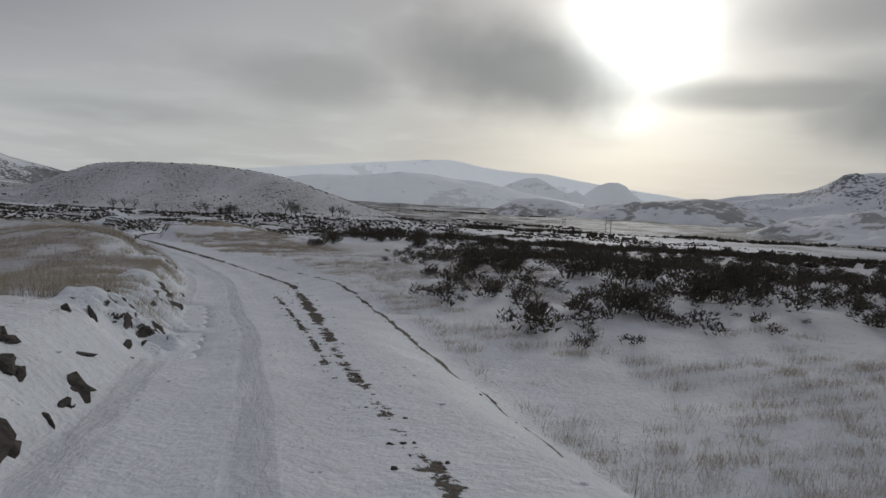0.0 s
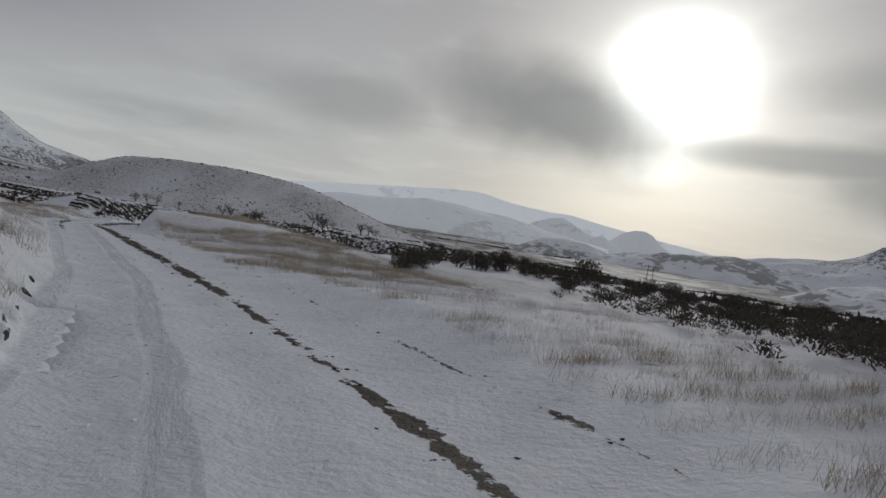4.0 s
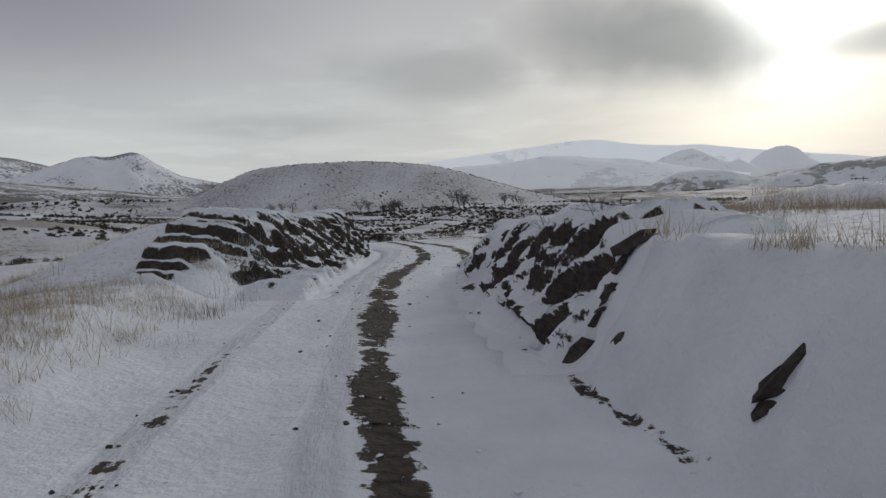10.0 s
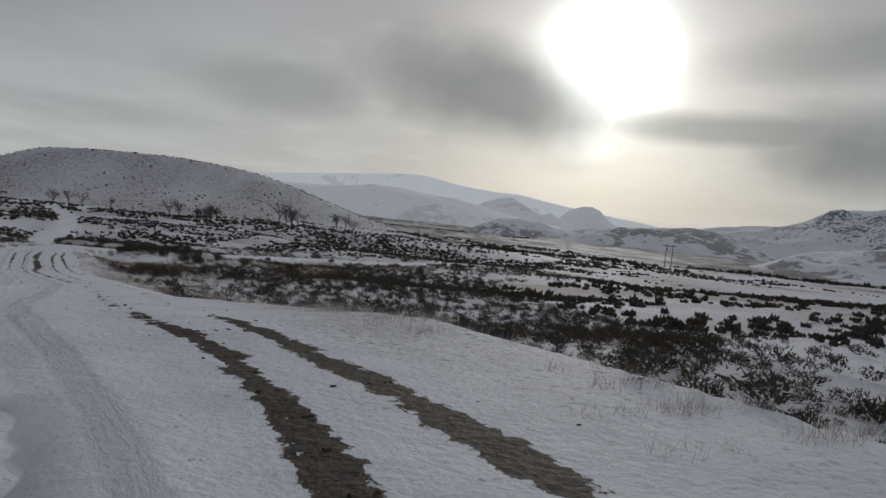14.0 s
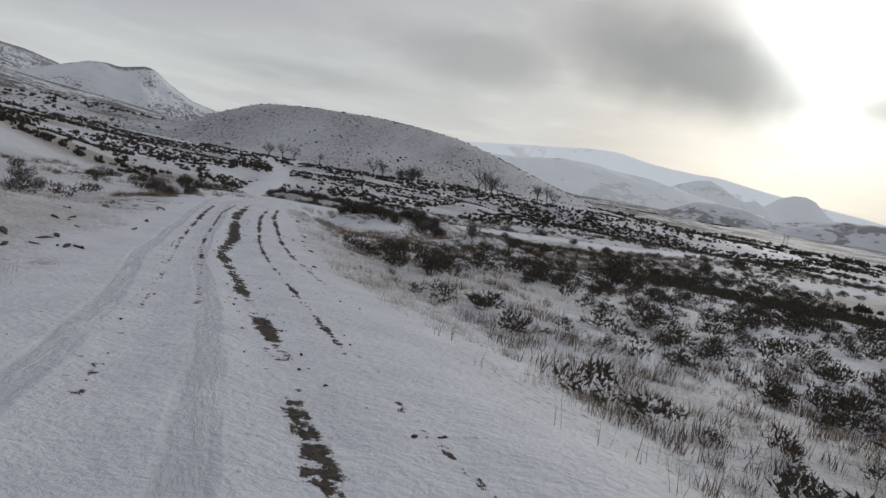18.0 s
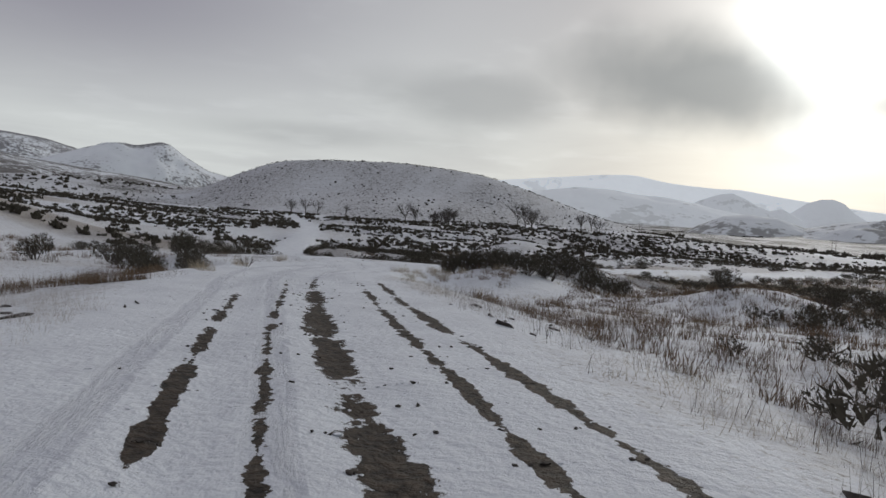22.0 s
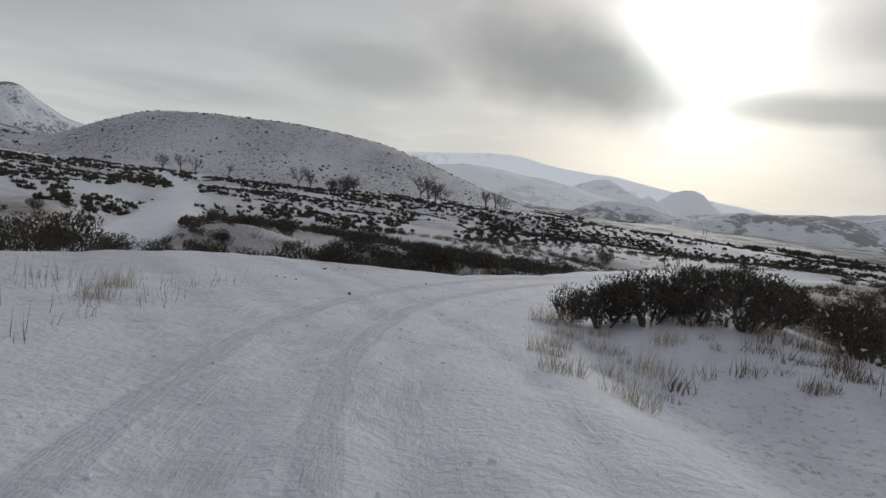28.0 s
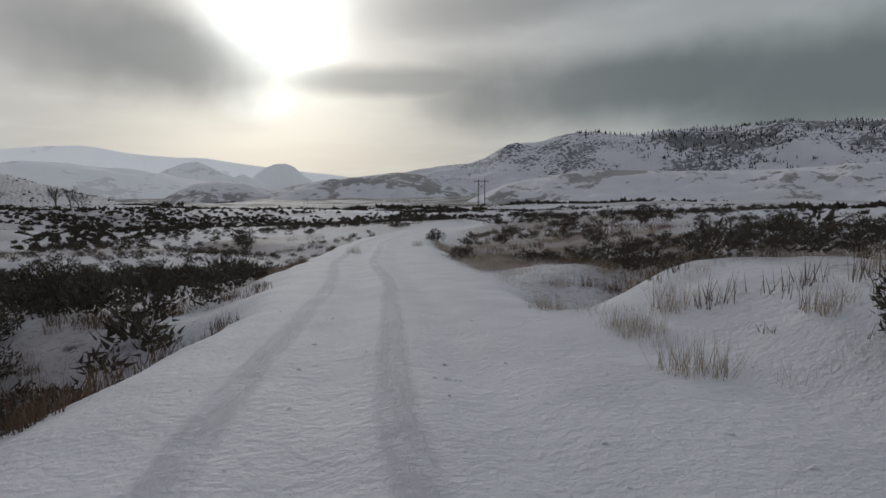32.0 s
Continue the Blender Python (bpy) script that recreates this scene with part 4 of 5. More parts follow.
# smaller ones, strewn over the slope to the east and along the wash
count = 0
while count < 128:
    zone = R.random()
    if zone < 0.68:
        x, y = R.uniform(-4, 55), R.uniform(18, 95)
    elif zone < 0.8:
        x, y = R.uniform(-56, -30), R.uniform(135, 215)
    else:
        x, y = R.uniform(-130, -92), R.uniform(150, 240)
    if not off_tracks(np.array([x]), np.array([y]), 6.0)[0] or fbm(x, y, 22, 2, 2) < -0.25:
        continue
    sage_bush(x, y, R.uniform(0.7, 1.5), SAGE[count % 5], "low dark sagebrush on the snowy slope", "sagebrush on the slopes", R.uniform(0.75, 1.05))
    count += 1

# ---- brush on the plain and the hill, past counting ----


def clump(r, n, h=0.75):
    V, F = [], []
    for k in range(n):
        a, rad = r.random() * 6.283, 0.42 * math.sqrt(r.random())
        c = np.array((math.cos(a) * rad, math.sin(a) * rad, h * 0.5 * r.random()))
        up = np.array((math.cos(a) * 0.35, math.sin(a) * 0.35, 0.8)) + r.normal(size=3) * 0.3
        sd = np.cross(up, r.normal(size=3))
        sd /= np.linalg.norm(sd)
        L = h * (0.35 + 0.35 * r.random())
        V += [c - sd * L * 0.55, c + sd * L * 0.55, c + up * L]
        F.append((3 * k, 3 * k + 1, 3 * k + 2))
    return np.array(V), np.array(F)


CLUMPS = [clump(np.random.default_rng(300 + k), 26) for k in range(8)]
FINE = [leaf_cloud(np.random.default_rng(320 + k), 105, 0.12) for k in range(8)]


WEEDS = [blade_clump(np.random.default_rng(460 + k), 26, 0.02, 0.42, 0.7, 0.7) for k in range(5)]


def scatter(n, x0, x1, y0, y1, keep, patch, level, lo, hi, seed, hill=False):
    r = np.random.default_rng(seed)
    x, y = r.uniform(x0, x1, n), r.uniform(y0, y1, n)
    rim = np.minimum(np.minimum(x - x0, x1 - x) / (x1 - x0), np.minimum(y - y0, y1 - y) / (y1 - y0))
    ok = fbm(x, y, patch, 3, seed % 6) + 0.35 * fbm(x, y * 2.2, patch * 0.3, 2, 1) > level + 0.7 * step(rim, 0.10, 0.0)
    x, y = x[ok], y[ok]
    ok = off_tracks(x, y, keep)
    x, y = x[ok], y[ok]
    z = sheet_z(x, y)
    if y1 > 380 and not hill:          # the hill keeps its own, sparser brush
        ok = z < terrain(x, y)[0] + 0.05
        x, y, z = x[ok], y[ok], z[ok]
    return np.stack([x, y, z - 0.03, r.uniform(lo, hi, len(x)), r.uniform(0, 6.28, len(x)), r.uniform(0.7, 1.1, len(x))], -1)


rows = np.concatenate([
    scatter(13000, -335, -86, 200, 430, 3.2, 30, -0.12, 0.45, 1.3, 31),
    scatter(9500, -100, 75, 222, 470, 6.0, 26, -0.15, 0.5, 1.4, 32),
    scatter(6500, -60, 150, 100, 260, 14.0, 22, -0.25, 0.5, 1.4, 33),
    scatter(2600, -280, -40, 400, 520, 4.0, 30, -0.3, 0.7, 1.8, 47),
    scatter(4800, -72, -20, 108, 235, 7.0, 12, -0.18, 0.35, 1.1, 40),
    scatter(900, -112, -74, 204, 246, 5.0, 9, -0.25, 0.6, 1.6, 48),
    scatter(2200, 10, 160, 20, 140, 8.0, 24, -0.05, 0.6, 1.5, 34),
    scatter(4200, -8, 75, 14, 108, 8.0, 10, -0.3, 0.35, 1.0, 44),
    scatter(1300, -2, 34, 14, 62, 6.5, 6, -0.2, 0.3, 1.1, 46),
    scatter(8500, -330, -60, 50, 215, 9.0, 26, -0.08, 0.5, 1.4, 35),
    scatter(5000, -250, 260, 420, 640, 4.0, 40, -0.08, 0.8, 1.9, 36),
    scatter(3600, -100, 500, 560, 1100, 4.0, 70, -0.05, 2.0, 5.0, 37),
    scatter(3600, -700, -300, 150, 640, 4.0, 55, -0.02, 1.2, 3.0, 38),
])
near_path = np.abs(along(rows[:, 0], rows[:, 1], ROADP, ROADS)[1]) < 48
tagged(strew(FINE, rows[near_path], "sagebrush_near_track", M_SAGE), "dark sagebrush thick on the slopes beside the track", "brush", kind="stuff")
rows = rows[~near_path]
tagged(strew(CLUMPS, rows, "sagebrush_plain", M_SAGE), "dark sagebrush spread over the snowy plain", "brush", kind="stuff")
rows = np.concatenate([scatter(5200, -440, 40, 430, 740, 4.0, 45, -0.25, 0.3, 0.7, 39, True), scatter(1500, -440, 40, 430, 740, 4.0, 30, -0.05, 0.7, 1.5, 49, True)])
# clumps added thicker along the crest, only to darken the hill's outline
r = np.random.default_rng(45)
top = dense([tuple(p) for p in CREST], 0.8)
crest = np.stack([top[:, 0] + r.normal(size=len(top)) * 3, top[:, 1] + r.normal(size=len(top)) * 3, top[:, 2], r.uniform(0.7, 1.4, len(top)), r.uniform(0, 6.28, len(top)), r.uniform(0.6, 0.9, len(top))], -1)
crest[:, 2] = sheet_z(crest[:, 0], crest[:, 1]) - 0.05
rows = np.concatenate([rows, crest])
tagged(strew(CLUMPS, rows, "hill_brush", M_SAGE), "small dark bushes dotted over the snowy hill", "brush", kind="stuff")

rows = np.concatenate([scatter(14000, -78, -22, 108, 232, 6.0, 13, -0.12, 0.5, 1.2, 41), scatter(2600, -140, -90, 150, 240, 5.0, 15, 0.02, 0.7, 1.6, 42), scatter(2600, -110, -30, 225, 300, 6.0, 18, 0.0, 0.9, 2.0, 43)])
tagged(strew(WEEDS, rows, "brown_weeds", M_WEED), "reddish-brown dead weeds between the sagebrush", "weeds", kind="stuff")

# ---- dry grass ----
TUFTS = [blade_clump(np.random.default_rng(400 + k), 20, 0.006, 0.25, 0.55, 0.9) for k in range(6)]
STALKS = [blade_clump(np.random.default_rng(420 + k), 8, 0.007, 0.36, 0.6, 0.45) for k in range(4)]


def grass_rows(n, s0, s1, d0, d1, level, seed, lo=0.7, hi=1.3):
    """Tufts beside the track, between two ways along it and two distances to its right."""
    r = np.random.default_rng(seed)
    s, d = r.uniform(s0, s1, n), d0 + (d1 - d0) * r.random(n)
    i = np.clip(np.searchsorted(ROADS, s), 1, len(ROADS) - 1)
    t = np.gradient(ROADP[:, :2], axis=0)[i]
    t /= np.linalg.norm(t, axis=1)[:, None]
    x, y = ROADP[i, 0] + t[:, 1] * d, ROADP[i, 1] - t[:, 0] * d
    ok = (fbm(x, y, 9, 3, seed % 6) > level) & (fbm(x, y, 1.9, 2, (seed + 1) % 6) > -0.06)
    x, y = x[ok], y[ok]
    return np.stack([x, y, sheet_z(x, y), r.uniform(lo, hi, len(x)), r.uniform(0, 6.28, len(x)), r.uniform(0.7, 1.2, len(x))], -1)


rows = np.concatenate([
    grass_rows(11000, -8, 46, -2.1, -13, -0.4, 51), grass_rows(7000, 40, 98, -3.0, -14, -0.12, 52), grass_rows(7000, -5, 52, 5.0, 16, -0.1, 53),
    grass_rows(12000, 50, 104, 3.6, 15, -0.32, 54), grass_rows(3600, 70, 92, 3.4, 10, -0.2, 68, 0.7, 1.4), grass_rows(2210, 118, 196, -4.4, -14, 0.05, 55), grass_rows(3740, 112, 200, 4.2, 16, -0.05, 56),
    grass_rows(1190, 200, 240, 5.0, 20, -0.2, 57), grass_rows(6000, 238, 275, 3.4, 22, -0.35, 69, 0.9, 1.7), grass_rows(900, 226, 270, -5.0, -12, -0.1, 58), grass_rows(765, 84, 104, -3.6, -12, 0.0, 59),
])
tagged(strew(TUFTS, rows, "dry_grass", M_GRASS), "straw-coloured dry grass poking through snow", "grass", kind="stuff")
rows = np.concatenate([grass_rows(1100, 224, 275, -3.4, -9, -0.2, 65, 0.5, 1.1), grass_rows(700, 205, 270, 4.5, 9, -0.05, 66, 0.45, 0.95), grass_rows(900, 186, 201, -2.6, -8, -0.2, 67, 0.45, 1.0)])
tagged(strew(WEEDS, rows, "weeds_by_turn", M_WEED), "reddish-brown dead weeds along the snowy road edge", "weeds", kind="stuff")
rows = np.concatenate([grass_rows(2040, -5, 96, -2.4, -7, -0.1, 61), grass_rows(1224, -5, 86, 3.4, 9, -0.1, 62), grass_rows(1190, 112, 240, -3.6, -10, 0.0, 63), grass_rows(1020, 112, 240, 4.0, 10, 0.0, 64)])
tagged(strew(STALKS, rows, "weed_stalks", M_BARE), "thin dead weed stalks standing in snow", "weeds", kind="stuff")

rows = np.concatenate([grass_rows(9000, 0, 98, -2.2, -13, -0.4, 81, 0.6, 1.3), grass_rows(7000, 0, 70, 4.6, 16, -0.4, 82, 0.6, 1.2), grass_rows(5000, 112, 196, -3.2, -13, -0.4, 83, 0.6, 1.2), grass_rows(3500, 112, 200, 4.4, 12, -0.3, 84, 0.6, 1.2),
                       grass_rows(3000, 216, 262, 3.2, 12, -0.4, 85, 0.6, 1.3)])
tagged(strew(TUFTS, rows, "frosted_grass", M_FROST), "pale frosted stubble poking through the snow", "grass", kind="stuff")

TALL = [soup("foliage", *blade_clump(np.random.default_rng(440 + k), 150, 0.008, 0.46, 0.8, 0.6), M_GRASS) for k in range(4)]
TUFTS_BY_TRACK = [(-81.9, 181.4), (-88.3, 177.8), (-89.4, 179.4), (-87.0, 173.3), (-87.7, 173.9), (-88.3, 174.6), (-90.2, 175.0), (-37.4, 72.8), (-40.4, 75.1),
        (-25.0, 71), (-27.5, 77), (-29.2, 81), (-23, 66), (-30.5, 84.5), (-9.0, 16.4), (-10.1, 22), (-9.4, 13.4), (-12.3, 26.5),
        (-15.3, 31.4), (-19.5, 37), (-17.5, 57.4), (-16.1, 56.3), (-14.6, 54.6), (-13.4, 55.2), (-7.6, 12.6), (-8.4, 10.8), (-7.0, 9.4)]
TUFTS_BY_TURN = [(-84.3, 188.2), (-83.9, 189.5), (-83.2, 188.1), (-82.9, 190.5), (-83.5, 191.4), (-82.2, 189.2), (-82.6, 192.4), (-81.4, 191.0), (-83.9, 192.8),
        (-83.3, 193.5), (-84.2, 186.6), (-83.3, 186.0), (-79.4, 191.4), (-78.6, 190.6), (-79.8, 203.8), (-78.3, 206.2), (-77.9, 203.4), (-78.6, 205.6),
        (-77.7, 208.9), (-77.4, 206.0), (-76.4, 203.5), (-74.8, 209.2), (-73.2, 213.6), (-71.0, 214.2), (-91.9, 187.4), (-92.4, 189.0), (-80.5, 226.5),
        (-78.6, 224), (-72.5, 231), (-66, 236), (-63.5, 231)]
for k, (x, y) in enumerate(TUFTS_BY_TRACK + TUFTS_BY_TURN):
    g = thing("grass_tuft", "tall tuft of yellow dry grass in snow", "grass", "tall grass tufts by the track")
    part("foliage", TALL[k % 4], M_GRASS, g)
    g.matrix_basis = Matrix.Translation((x, y, ground_z(x, y) - 0.02)) @ Matrix.Rotation(R.random() * 6.28, 4, "Z") @ Matrix.Scale(R.uniform(0.7, 1.15), 4)

# ---- rock cuts and earth banks ----


def stone_meshes(seed, count, flat):
    out = []
    for k in range(count):
        me = bpy.data.meshes.new("rock")
        bm = lump(np.random.default_rng(seed + k), 13, flat)
        bm.to_mesh(me)
        bm.free()
        me.materials.append(M_ROCK)
        out.append(me)
    return out


SLABS = stone_meshes(500, 8, 0.45)


def road_place(s, d):
    i = int(np.clip(np.searchsorted(ROADS, s), 1, len(ROADS) - 1))
    t = ROADP[i, :2] - ROADP[i - 1, :2]
    t /= np.linalg.norm(t)
    return ROADP[i, 0] + t[1] * d, ROADP[i, 1] - t[0] * d, math.atan2(t[1], t[0])


def rocks(name, label, n, s0, s1, d0, d1, lo, hi, seed, dip=35, group="rocks beside the track", patch=3.0, level=-0.1, long=1.35, thick=1.1, sunk=0.0, face=2.0):
    """Slabs breaking out of a bank beside the track, all laid along one dip in the face of the slope."""
    r = np.random.default_rng(seed)
    top = thing(name, label, "rock", group)
    x0, y0, _ = road_place((s0 + s1) / 2, (d0 + d1) / 2)
    base = Vector((x0, y0, ground_z(x0, y0)))
    top.location = base
    places = [road_place(s, d) for s, d in zip(r.uniform(s0, s1, n * 8), r.uniform(min(d0, d1), max(d0, d1), n * 8))]
    X, Y = np.array([p[0] for p in places]), np.array([p[1] for p in places])
    wave = np.array([fbm(x * math.cos(p[2]) + y * math.sin(p[2]), (y * math.cos(p[2]) - x * math.sin(p[2])) * 1.6, patch, 2, seed % 6) for x, y, p in zip(X, Y, places)])
    keep = np.where(wave > level)[0]
    X, Y = X[keep], Y[keep]
    Z, ZX, ZY = terrain(X, Y)[0], terrain(X + 0.3, Y)[0], terrain(X, Y + 0.3)[0]
    ok = np.where(1 / np.sqrt(1 + ((ZX - Z) / 0.3) ** 2 + ((ZY - Z) / 0.3) ** 2) < face)[0][:n]
    keep, X, Y, Z, ZX, ZY = keep[ok], X[ok], Y[ok], Z[ok], ZX[ok], ZY[ok]
    for k, i in enumerate(keep):
        turn = places[i][2]
        up = Vector((-(ZX[k] - Z[k]) / 0.3, -(ZY[k] - Z[k]) / 0.3, 1.0)).normalized()
        run = Vector((math.cos(turn), math.sin(turn), 0))
        side = up.cross(run).normalized()
        a = radians(dip + r.normal() * 19)
        along_dip = run * math.cos(a) + side * math.sin(a)
        lift = (up + 0.35 * Vector(r.normal(size=3))).normalized()
        across = lift.cross(along_dip).normalized()
        lift = along_dip.cross(across).normalized()
        w = r.uniform(lo, hi) * (1.0 if r.random() < 0.85 else 1.7)
        ob = part("rock", SLABS[k % 8], M_ROCK, top)
        m = Matrix((along_dip * w * long, across * w * 0.75, lift * w * thick)).transposed().to_4x4()
        ob.matrix_basis = Matrix.Translation(Vector((X[k], Y[k], Z[k])) - base - up * w * sunk) @ m
    return top


def ledge_material():
    """Dark layered rock, with snow lying on every ledge that faces up."""
    m, nt, p = material("snowy_rock_face", 0.9)
    fine, mid = noise_of(nt, 14.0, 6, 0.7), noise_of(nt, 2.2, 5, 0.6)
    stone = blend(nt, remap(nt, fine, 0.3, 0.7), (0.020, 0.017, 0.016), (0.085, 0.070, 0.062))
    stone = blend(nt, remap(nt, mid, 0.5, 0.75, 0.0, 0.6), stone, (0.13, 0.105, 0.09))
    sep = nt.nodes.new("ShaderNodeSeparateXYZ")
    nt.links.new(nt.nodes.new("ShaderNodeNewGeometry").outputs["Normal"], sep.inputs[0])
    lie = mathn(nt, "ADD", sep.outputs[2], mathn(nt, "MULTIPLY", mathn(nt, "SUBTRACT", noise_of(nt, 4.5, 6, 0.75), 0.5), 1.2))
    lie = mathn(nt, "ADD", lie, mathn(nt, "MULTIPLY", mathn(nt, "SUBTRACT", mid, 0.5), 0.5))
    lie = mathn(nt, "ADD", lie, attr(nt, "snowy"))
    col = blend(nt, remap(nt, lie, 0.50, 0.60), stone, SNOW)
    nt.links.new(col, p.inputs["Base Color"])
    rough = mathn(nt, "ADD", mathn(nt, "MULTIPLY", noise_of(nt, 0.9, 5), 1.5), noise_of(nt, 9.0, 5))
    bump(nt, p, mathn(nt, "ADD", rough, mathn(nt, "MULTIPLY", noise_of(nt, 3.1, 6, 0.7), 1.6)), 0.65, 0.08)
    return m


M_LEDGE = ledge_material()


def rock_face(top, s0, s1, d0, d1, dip, seed, rise=0.26, snowy=0.0):
    """A broken face of tilted layers lying over the side of the cut, sunk into the snow round its rim."""
    ns, nd = int((s1 - s0) / 0.055), int(abs(d1 - d0) / 0.04)
    S, D = np.meshgrid(np.linspace(s0, s1, ns), np.linspace(d0, d1, nd))
    i = np.clip(np.searchsorted(ROADS, S), 1, len(ROADS) - 1)
    f = (S - ROADS[i - 1]) / (ROADS[i] - ROADS[i - 1])
    t = ROADP[i, :2] - ROADP[i - 1, :2]
    t /= np.linalg.norm(t, axis=-1)[..., None]
    X = ROADP[i - 1, 0] * (1 - f) + ROADP[i, 0] * f + t[..., 1] * D
    Y = ROADP[i - 1, 1] * (1 - f) + ROADP[i, 1] * f - t[..., 0] * D
    Z = terrain(X, Y)[0]
    a = radians(dip)
    u = S * math.cos(a) - Z * math.sin(a)
    q = S * math.sin(a) + Z * math.cos(a) + 0.25 * fbm(S, D + 3, 1.9, 3, seed % 6)
    beds = 1 - np.abs(fbm(u, q * 2.8, 0.95, 3, seed % 6, 0.5)) * 2
    out = rise * (beds - 0.3) + 0.22 * fbm(S, D * 1.4, 1.6, 3, (seed + 1) % 6) + 0.10 * fbm(u, q * 2, 0.6, 2, 3)
    rim = np.minimum(np.minimum(S - s0, s1 - S) / 2.2, np.minimum((np.abs(D - d0) - 0.65) / 0.5, np.abs(D - d1) / 0.9)) + 0.8 * fbm(S, D * 1.5, 2.4, 3, (seed + 2) % 6)
    edge = np.minimum(np.minimum(S - s0, s1 - S), np.minimum(np.abs(D - d0), np.abs(D - d1)))
    out = out * step(rim, 0.1, 0.6) - 0.06 * step(rim, 0.55, 0.15) + 0.03 - 0.3 * step(edge, 0.35, 0.0)
    zs, zd = np.gradient(Z, axis=1) / ((s1 - s0) / ns), np.gradient(Z, axis=0) / ((d1 - d0) / nd)
    n = 1 / np.sqrt(1 + zs**2 + zd**2)
    NX, NY = -zs * t[..., 0] - zd * t[..., 1], -zs * t[..., 1] + zd * t[..., 0]
    ob = sheet("rock_face", X + NX * n * out, Y + NY * n * out, Z + n * out, M_LEDGE, {"snowy": snowy + 0.6 * step(rim, 0.6, 0.15)})
    ob.parent, ob.location = top, -top.location


cut = rocks("rock_outcrop", "dark layered rock face with snow on its ledges beside the track", 110, 95, 116, -1.4, -3.2, 0.16, 0.42, 71, -42, patch=2.8, level=0.0, face=0.93)
rock_face(cut, *FACES[0], 40, 71, 0.36, 0.02)
rocks("rock_outcrop", "dark jagged ledges along the top of a rock cut", 120, 95, 115, -1.4, -4.0, 0.10, 0.28, 82, -42, patch=2.8, level=-0.1, face=0.94)
cut = rocks("rock_outcrop", "dark rock cut half buried in drifted snow", 40, 87, 95, 3.0, 4.6, 0.12, 0.32, 72, 48, patch=2.2, level=0.06, face=0.96)
rock_face(cut, *FACES[1], 50, 75, 0.34, 0.16)
cut = rocks("rock_outcrop", "few dark rocks showing in a drifted snow bank", 16, 95.5, 100, 3.2, 4.6, 0.12, 0.3, 84, 48, patch=2.2, level=0.0)
rock_face(cut, *FACES[2], 50, 78, 0.3, 0.2)
scar = rocks("earth_scar", "bare dark earth and stones in a cut bank", 40, 5.5, 15, -1.9, -3.2, 0.14, 0.36, 73, 15, patch=1.3, level=0.05, long=1.9)
rock_face(scar, *FACES[3], 10, 74, 0.2, -0.06)
scar = rocks("earth_scar", "dark earth scars along a snowy bank", 30, 4, 44, -1.9, -3.4, 0.12, 0.32, 74, 10, patch=2.0, level=0.1, long=3.0)
rock_face(scar, *FACES[4], 15, 77, 0.2, -0.02)
rock_face(scar, *FACES[5], 20, 79, 0.2)
rocks("earth_scar", "row of dark slanting slabs at the foot of a grassy bank", 70, 74, 87, 2.7, 3.6, 0.12, 0.28, 75, 50, patch=1.4, level=0.0, long=1.7)
rocks("earth_scar", "dark stones showing in a snow bank", 46, 152, 186, -2.6, -6.5, 0.16, 0.36, 76, 15, patch=1.8, level=0.1, long=3.0)
rocks("earth_scar", "small dark stones in snow beside the track", 24, 160, 190, 3.4, 6.4, 0.10, 0.26, 77, 10, patch=1.6, level=0.1, long=2.0)
rocks("earth_scar", "few dark stones on the snowy turning place", 9, 212, 219, -5.2, -1.5, 0.08, 0.16, 78, 5, patch=2.0, level=0.0, long=2.2)
rocks("earth_scar", "dark stones on the slope above the track", 26, 40, 84, -2.6, -5.0, 0.10, 0.28, 79, 10, patch=2.0, level=0.15, long=2.4)

# clods along the mud
r = np.random.default_rng(81)
CLODS = []
for k in range(6):
    bm = lump(np.random.default_rng(600 + k), 9, 0.6)
    bm.verts.ensure_lookup_table()
    CLODS.append((np.array([v.co[:] for v in bm.verts]), np.array([[v.index for v in f.verts] for f in bm.faces])))
    bm.free()
rows = []
for k in range(2600):
    s = r.uniform(2, 192)
    table = np.array(MUD[("main", "main", "right", "left", "edge")[r.integers(5)]])
    if r.random() > np.interp(s, table[:, 0], table[:, 3]):
        continue
    d = np.interp(s, table[:, 0], table[:, 1]) + r.normal() * 1.1 * np.interp(s, table[:, 0], table[:, 2])
    x, y, _ = road_place(s, d)
    rows.append((x, y, 0, r.uniform(0.03, 0.12), r.uniform(0, 6.28), 0.8))
rows = np.array(rows)
rows[:, 2] = sheet_z(rows[:, 0], rows[:, 1])
tagged(strew(CLODS, rows, "mud_clods", M_ROCK), "dark frozen clods of mud along the ruts", "mud", kind="stuff")

# snow thrown up beside the wheel marks
rows = []
for k in range(4200):
    s = r.uniform(0, 232)
    d = [-1.25, -0.5, 0.5, 1.2, 2.4, -2.2][r.integers(6)] + r.normal() * 0.16
    x, y, _ = road_place(s, d)
    rows.append((x, y, 0, 0.025 + 0.09 * r.random() ** 3, r.uniform(0, 6.28), 0.7))
rows = np.array(rows)
rows[:, 2] = sheet_z(rows[:, 0], rows[:, 1])
tagged(strew(CLODS, rows, "snow_clods", M_SNOW), "small lumps of snow beside the wheel tracks", "snow", kind="stuff")

# ---- bare trees at the foot of the hill ----


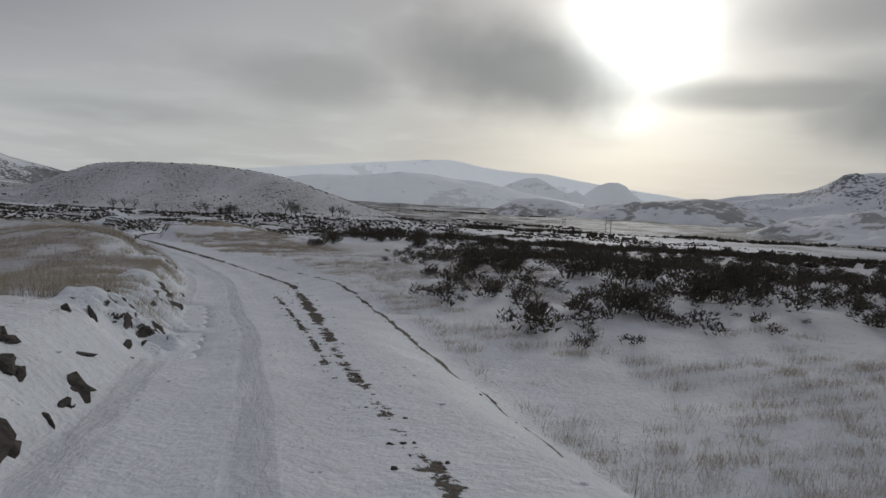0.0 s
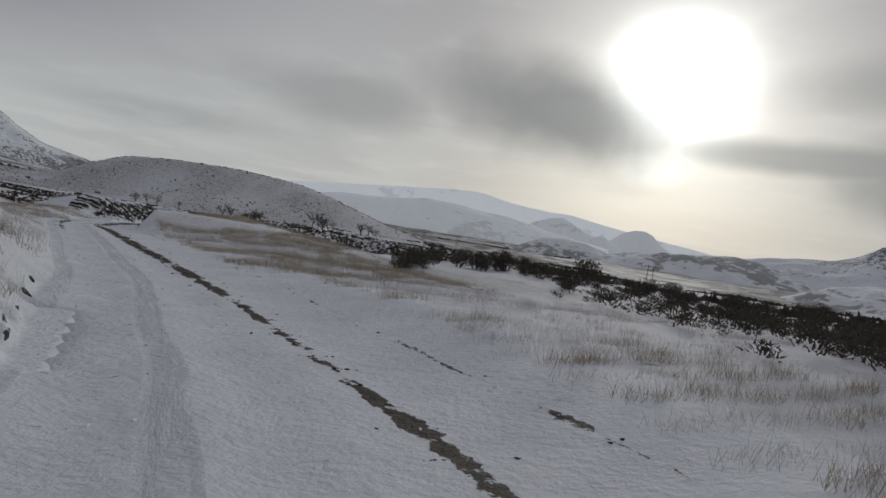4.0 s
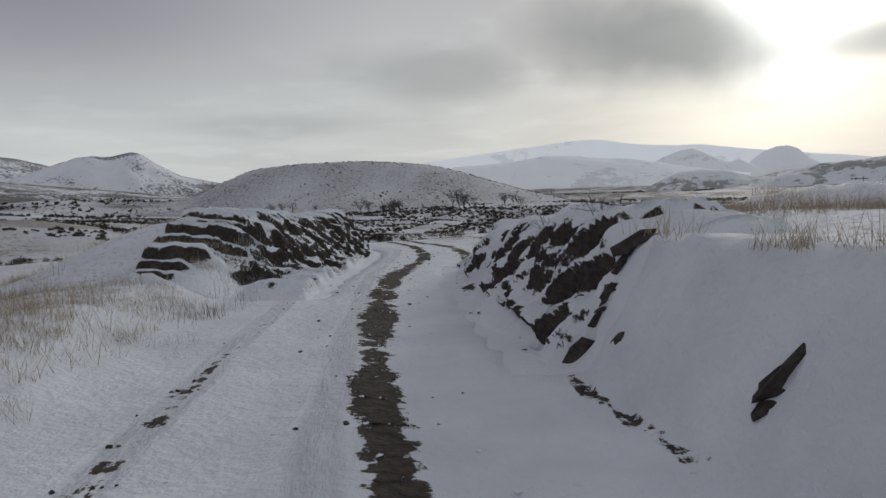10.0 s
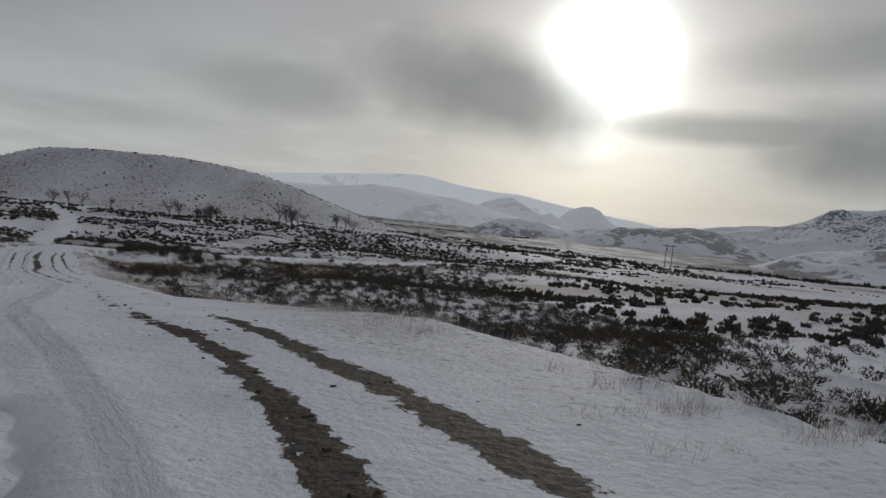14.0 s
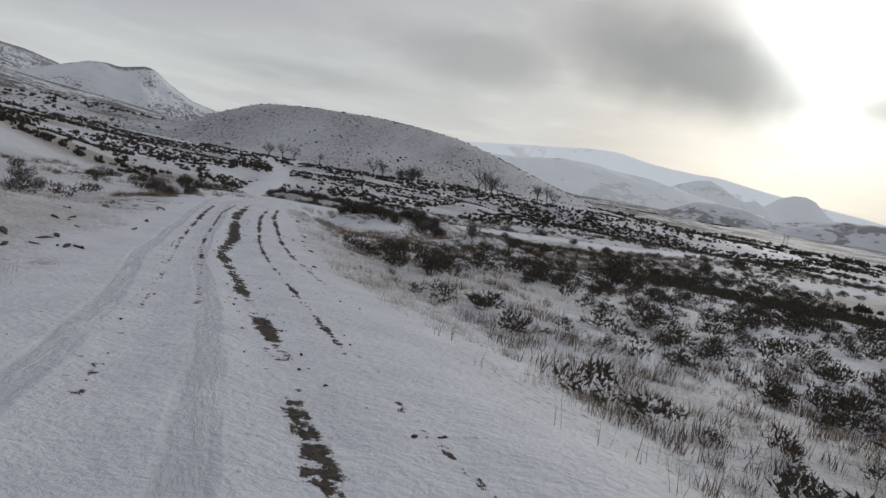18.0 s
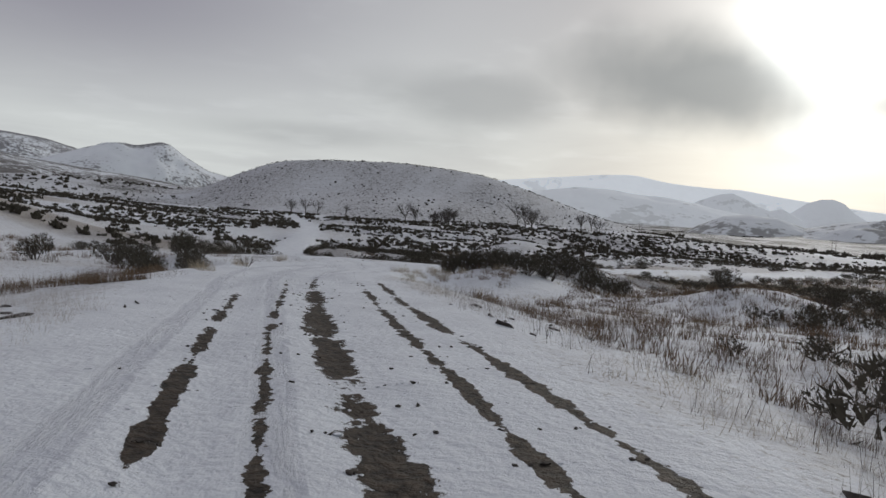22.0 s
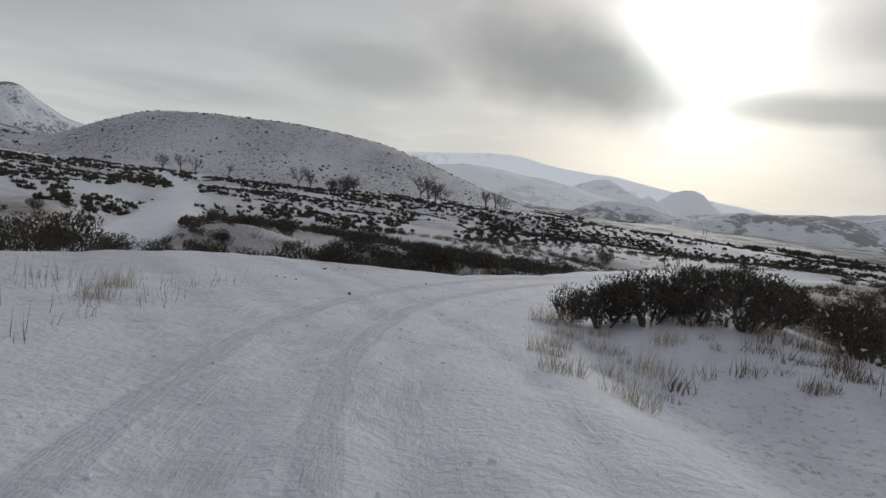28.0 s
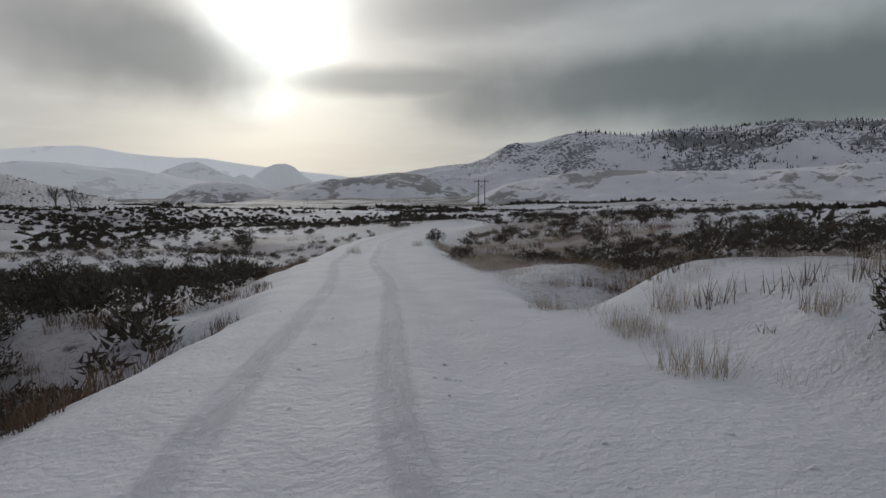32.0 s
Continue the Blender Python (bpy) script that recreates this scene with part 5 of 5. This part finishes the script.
def bare_tree(x, y, height, seed, label, stems=1):
    r = np.random.default_rng(seed)
    t = thing("bare_tree", label, "tree", "bare trees below the hill")
    V, F, W, G = [], [], [], []
    for k in range(stems):
        a = r.random() * 6.28
        foot = np.array((math.cos(a), math.sin(a), 0)) * (0.0 if stems == 1 else 0.10 * height * r.random())
        up = np.array((math.cos(a) * 0.15, math.sin(a) * 0.15, 1.0))
        stick(V, F, foot - np.array((0, 0, 0.5)), foot + up * height * 0.3, height * 0.022, height * 0.017, 6)
        for j in range(6):
            branching(r, W, G, foot + up * height * (0.16 + 0.03 * j), up + r.normal(size=3) * np.array((0.5, 0.5, 0.12)), height * (0.30 + 0.06 * r.random()), height * 0.013, 3, 0.5, 3)
    part("trunk", soup("trunk", V, F, M_TREE), M_TREE, t)
    part("crown", soup("crown", W, G, M_TREE), M_TREE, t)
    z = float(sheet_z(np.array([x]), np.array([y]))[0])
    t.location = (x, y, z)


for k, (x, y, h, n) in enumerate([(-228, 447, 8, 2), (-219, 445, 9.5, 1), (-215, 450, 8, 1), (-196, 442, 7, 1), (-164, 436, 11, 1), (-160, 439, 8, 2), (-152, 440, 8, 3), (-149, 446, 8.5, 3), (-146, 442, 9, 3), (-143, 447, 8, 2),
                                  (-121, 498, 13, 1), (-117, 502, 14, 1), (-113, 500, 13, 2), (-111, 508, 12, 1), (-88, 520, 10, 2), (-83, 526, 11, 1), (-79, 533, 8, 2)]):
    bare_tree(x, y, h, 700 + k, "leafless grey tree at the foot of the hill" if n < 3 else "leafless clump of many-stemmed grey shrubs", n)

def bare_shrub(x, y, height, seed):
    r = np.random.default_rng(seed)
    t = thing("bare_shrub", "leafless brown shrub of thin twigs in snow", "shrub", "bare shrubs by the track")
    for k in range(7):
        V, F, a = [], [], r.random() * 6.28
        branching(r, V, F, np.array((math.cos(a), math.sin(a), -0.6)) * height * 0.06, np.array((math.cos(a) * 0.6, math.sin(a) * 0.6, 1.0)), height * 0.45, height * 0.014, 2, 0.5, 3)
        part("stem", soup("stem", V, F, M_BARE), M_BARE, t)
    t.location = (x, y, float(sheet_z(np.array([x]), np.array([y]))[0]) - 0.03)


for k, (x, y, h) in enumerate([(-34.9, 82.2, 0.9), (-34.0, 80.9, 0.7), (-35.3, 92.6, 1.3), (-34.6, 94.0, 1.1), (-66.4, 161.9, 1.6), (-65.2, 164.0, 1.3), (-63.2, 158.3, 1.2), (-87.9, 177.5, 0.7), (-89.0, 175.2, 0.9), (-45.6, 101.8, 1.1), (-46.6, 103.0, 1.0), (-17.8, 37.0, 0.8), (-21.0, 41.5, 0.9)]):
    bare_shrub(x, y, h, 900 + k)

# ---- power line ----


def power_pole(x, y, height, turn):
    t = thing("power_pole", "twin-pole wooden power line support with a crossarm", "power pole", "poles of the power line")
    for sx in (-2.1, 2.1):
        V, F = [], []
        stick(V, F, (sx, 0, -1.0), (sx * 0.96, 0, height), 0.32, 0.24, 10)
        part("pole", soup("pole", V, F, M_POLE), M_POLE, t)
    bm = bmesh.new()
    bmesh.ops.create_cube(bm, size=1, matrix=Matrix.Translation((0, 0.35, height - 1.2)) @ Matrix.Diagonal((9.6, 0.3, 0.45, 1)))
    part("crossarm", bm, M_POLE, t)
    for a, b in (((-2.1, 0, height - 6.5), (2.1, 0, height - 2.5)), ((2.1, 0, height - 6.5), (-2.1, 0, height - 2.5))):
        V, F = [], []
        stick(V, F, a, b, 0.11, 0.11, 6)
        part("brace", soup("brace", V, F, M_POLE), M_POLE, t)
    for sx in (-4.4, 0, 4.4):
        V, F = [], []
        for j in range(6):
            stick(V, F, (sx, 0.35, height - 1.5 - 0.22 * j), (sx, 0.35, height - 1.62 - 0.22 * j), 0.14, 0.10, 8)
        part("insulator", soup("insulator", V, F, M_GLASSY), M_GLASSY, t)
    z = float(sheet_z(np.array([x]), np.array([y]))[0])
    t.matrix_basis = Matrix.Translation((x, y, z)) @ Matrix.Rotation(radians(turn), 4, "Z")


for x, y, h in ((137, 531, 20), (199, 1053, 20), (-22, 1297, 21), (-102, 1500, 22)):
    power_pole(x, y, h, -18)

# ---- far trees ----


def conifer(r):
    V, F = [], []
    for lev in range(3):
        z0, z1, w = 0.12 + 0.26 * lev, 0.50 + 0.25 * lev, 0.20 - 0.05 * lev
        k = len(V)
        V.append((0, 0, z1))
        for j in range(6):
            a = j * 1.047 + lev + r.normal() * 0.2
            V.append((math.cos(a) * w * r.uniform(0.7, 1.3), math.sin(a) * w * r.uniform(0.7, 1.3), z0 - 0.05 * r.random()))
        F += [(k, k + 1 + j, k + 1 + (j + 1) % 6) for j in range(6)]
    return np.array(V), np.array(F)


PINES = [conifer(np.random.default_rng(800 + k)) for k in range(5)]
wx, wy, wz = WOODED
r = np.random.default_rng(91)
rows = []
azs = np.degrees(np.arctan2(wx - END[0], wy - END[1]))
while len(rows) < 1900:
    j, i = r.integers(4, 35), r.integers(2, wx.shape[1] - 2)
    x, y, z = wx[j, i] + r.normal() * 8, wy[j, i] + r.normal() * 12, wz[j, i]
    if azs[j, i] < 39 or fbm(x, y, 260, 3, 3) < (0.02 if azs[j, i] > 47 else 0.2):
        continue
    rows.append((x, y, z - 1.5, r.uniform(8, 15), r.uniform(0, 6.28), 1.0))
tagged(strew(PINES, rows, "ridge_woods", M_PINE), "dark conifers in open woods on the snowy ridge", "woods", kind="stuff")
rows = []
for x0, x1, y0, y1, n, h in ((-95, 125, 2180, 2240, 420, 9), (60, 150, 2290, 2360, 120, 8), (130, 142, 2178, 2190, 12, 20), (545, 556, 2120, 2135, 10, 17), (230, 330, 2050, 2120, 60, 9), (20, 260, 1180, 1260, 90, 6), (60, 300, 960, 1010, 70, 5), (-40, 160, 700, 760, 70, 4)):
    for k in range(n):
        x, y = r.uniform(x0, x1), r.uniform(y0, y1)
        rows.append((x, y, 0, h * r.uniform(0.6, 1.1), r.uniform(0, 6.28), 0.8))
rows = np.array(rows)
rows[:, 2] = sheet_z(rows[:, 0], rows[:, 1])
tagged(strew(CLUMPS, rows, "valley_trees", M_SAGE), "dark belts of trees in the valley", "trees", kind="stuff")
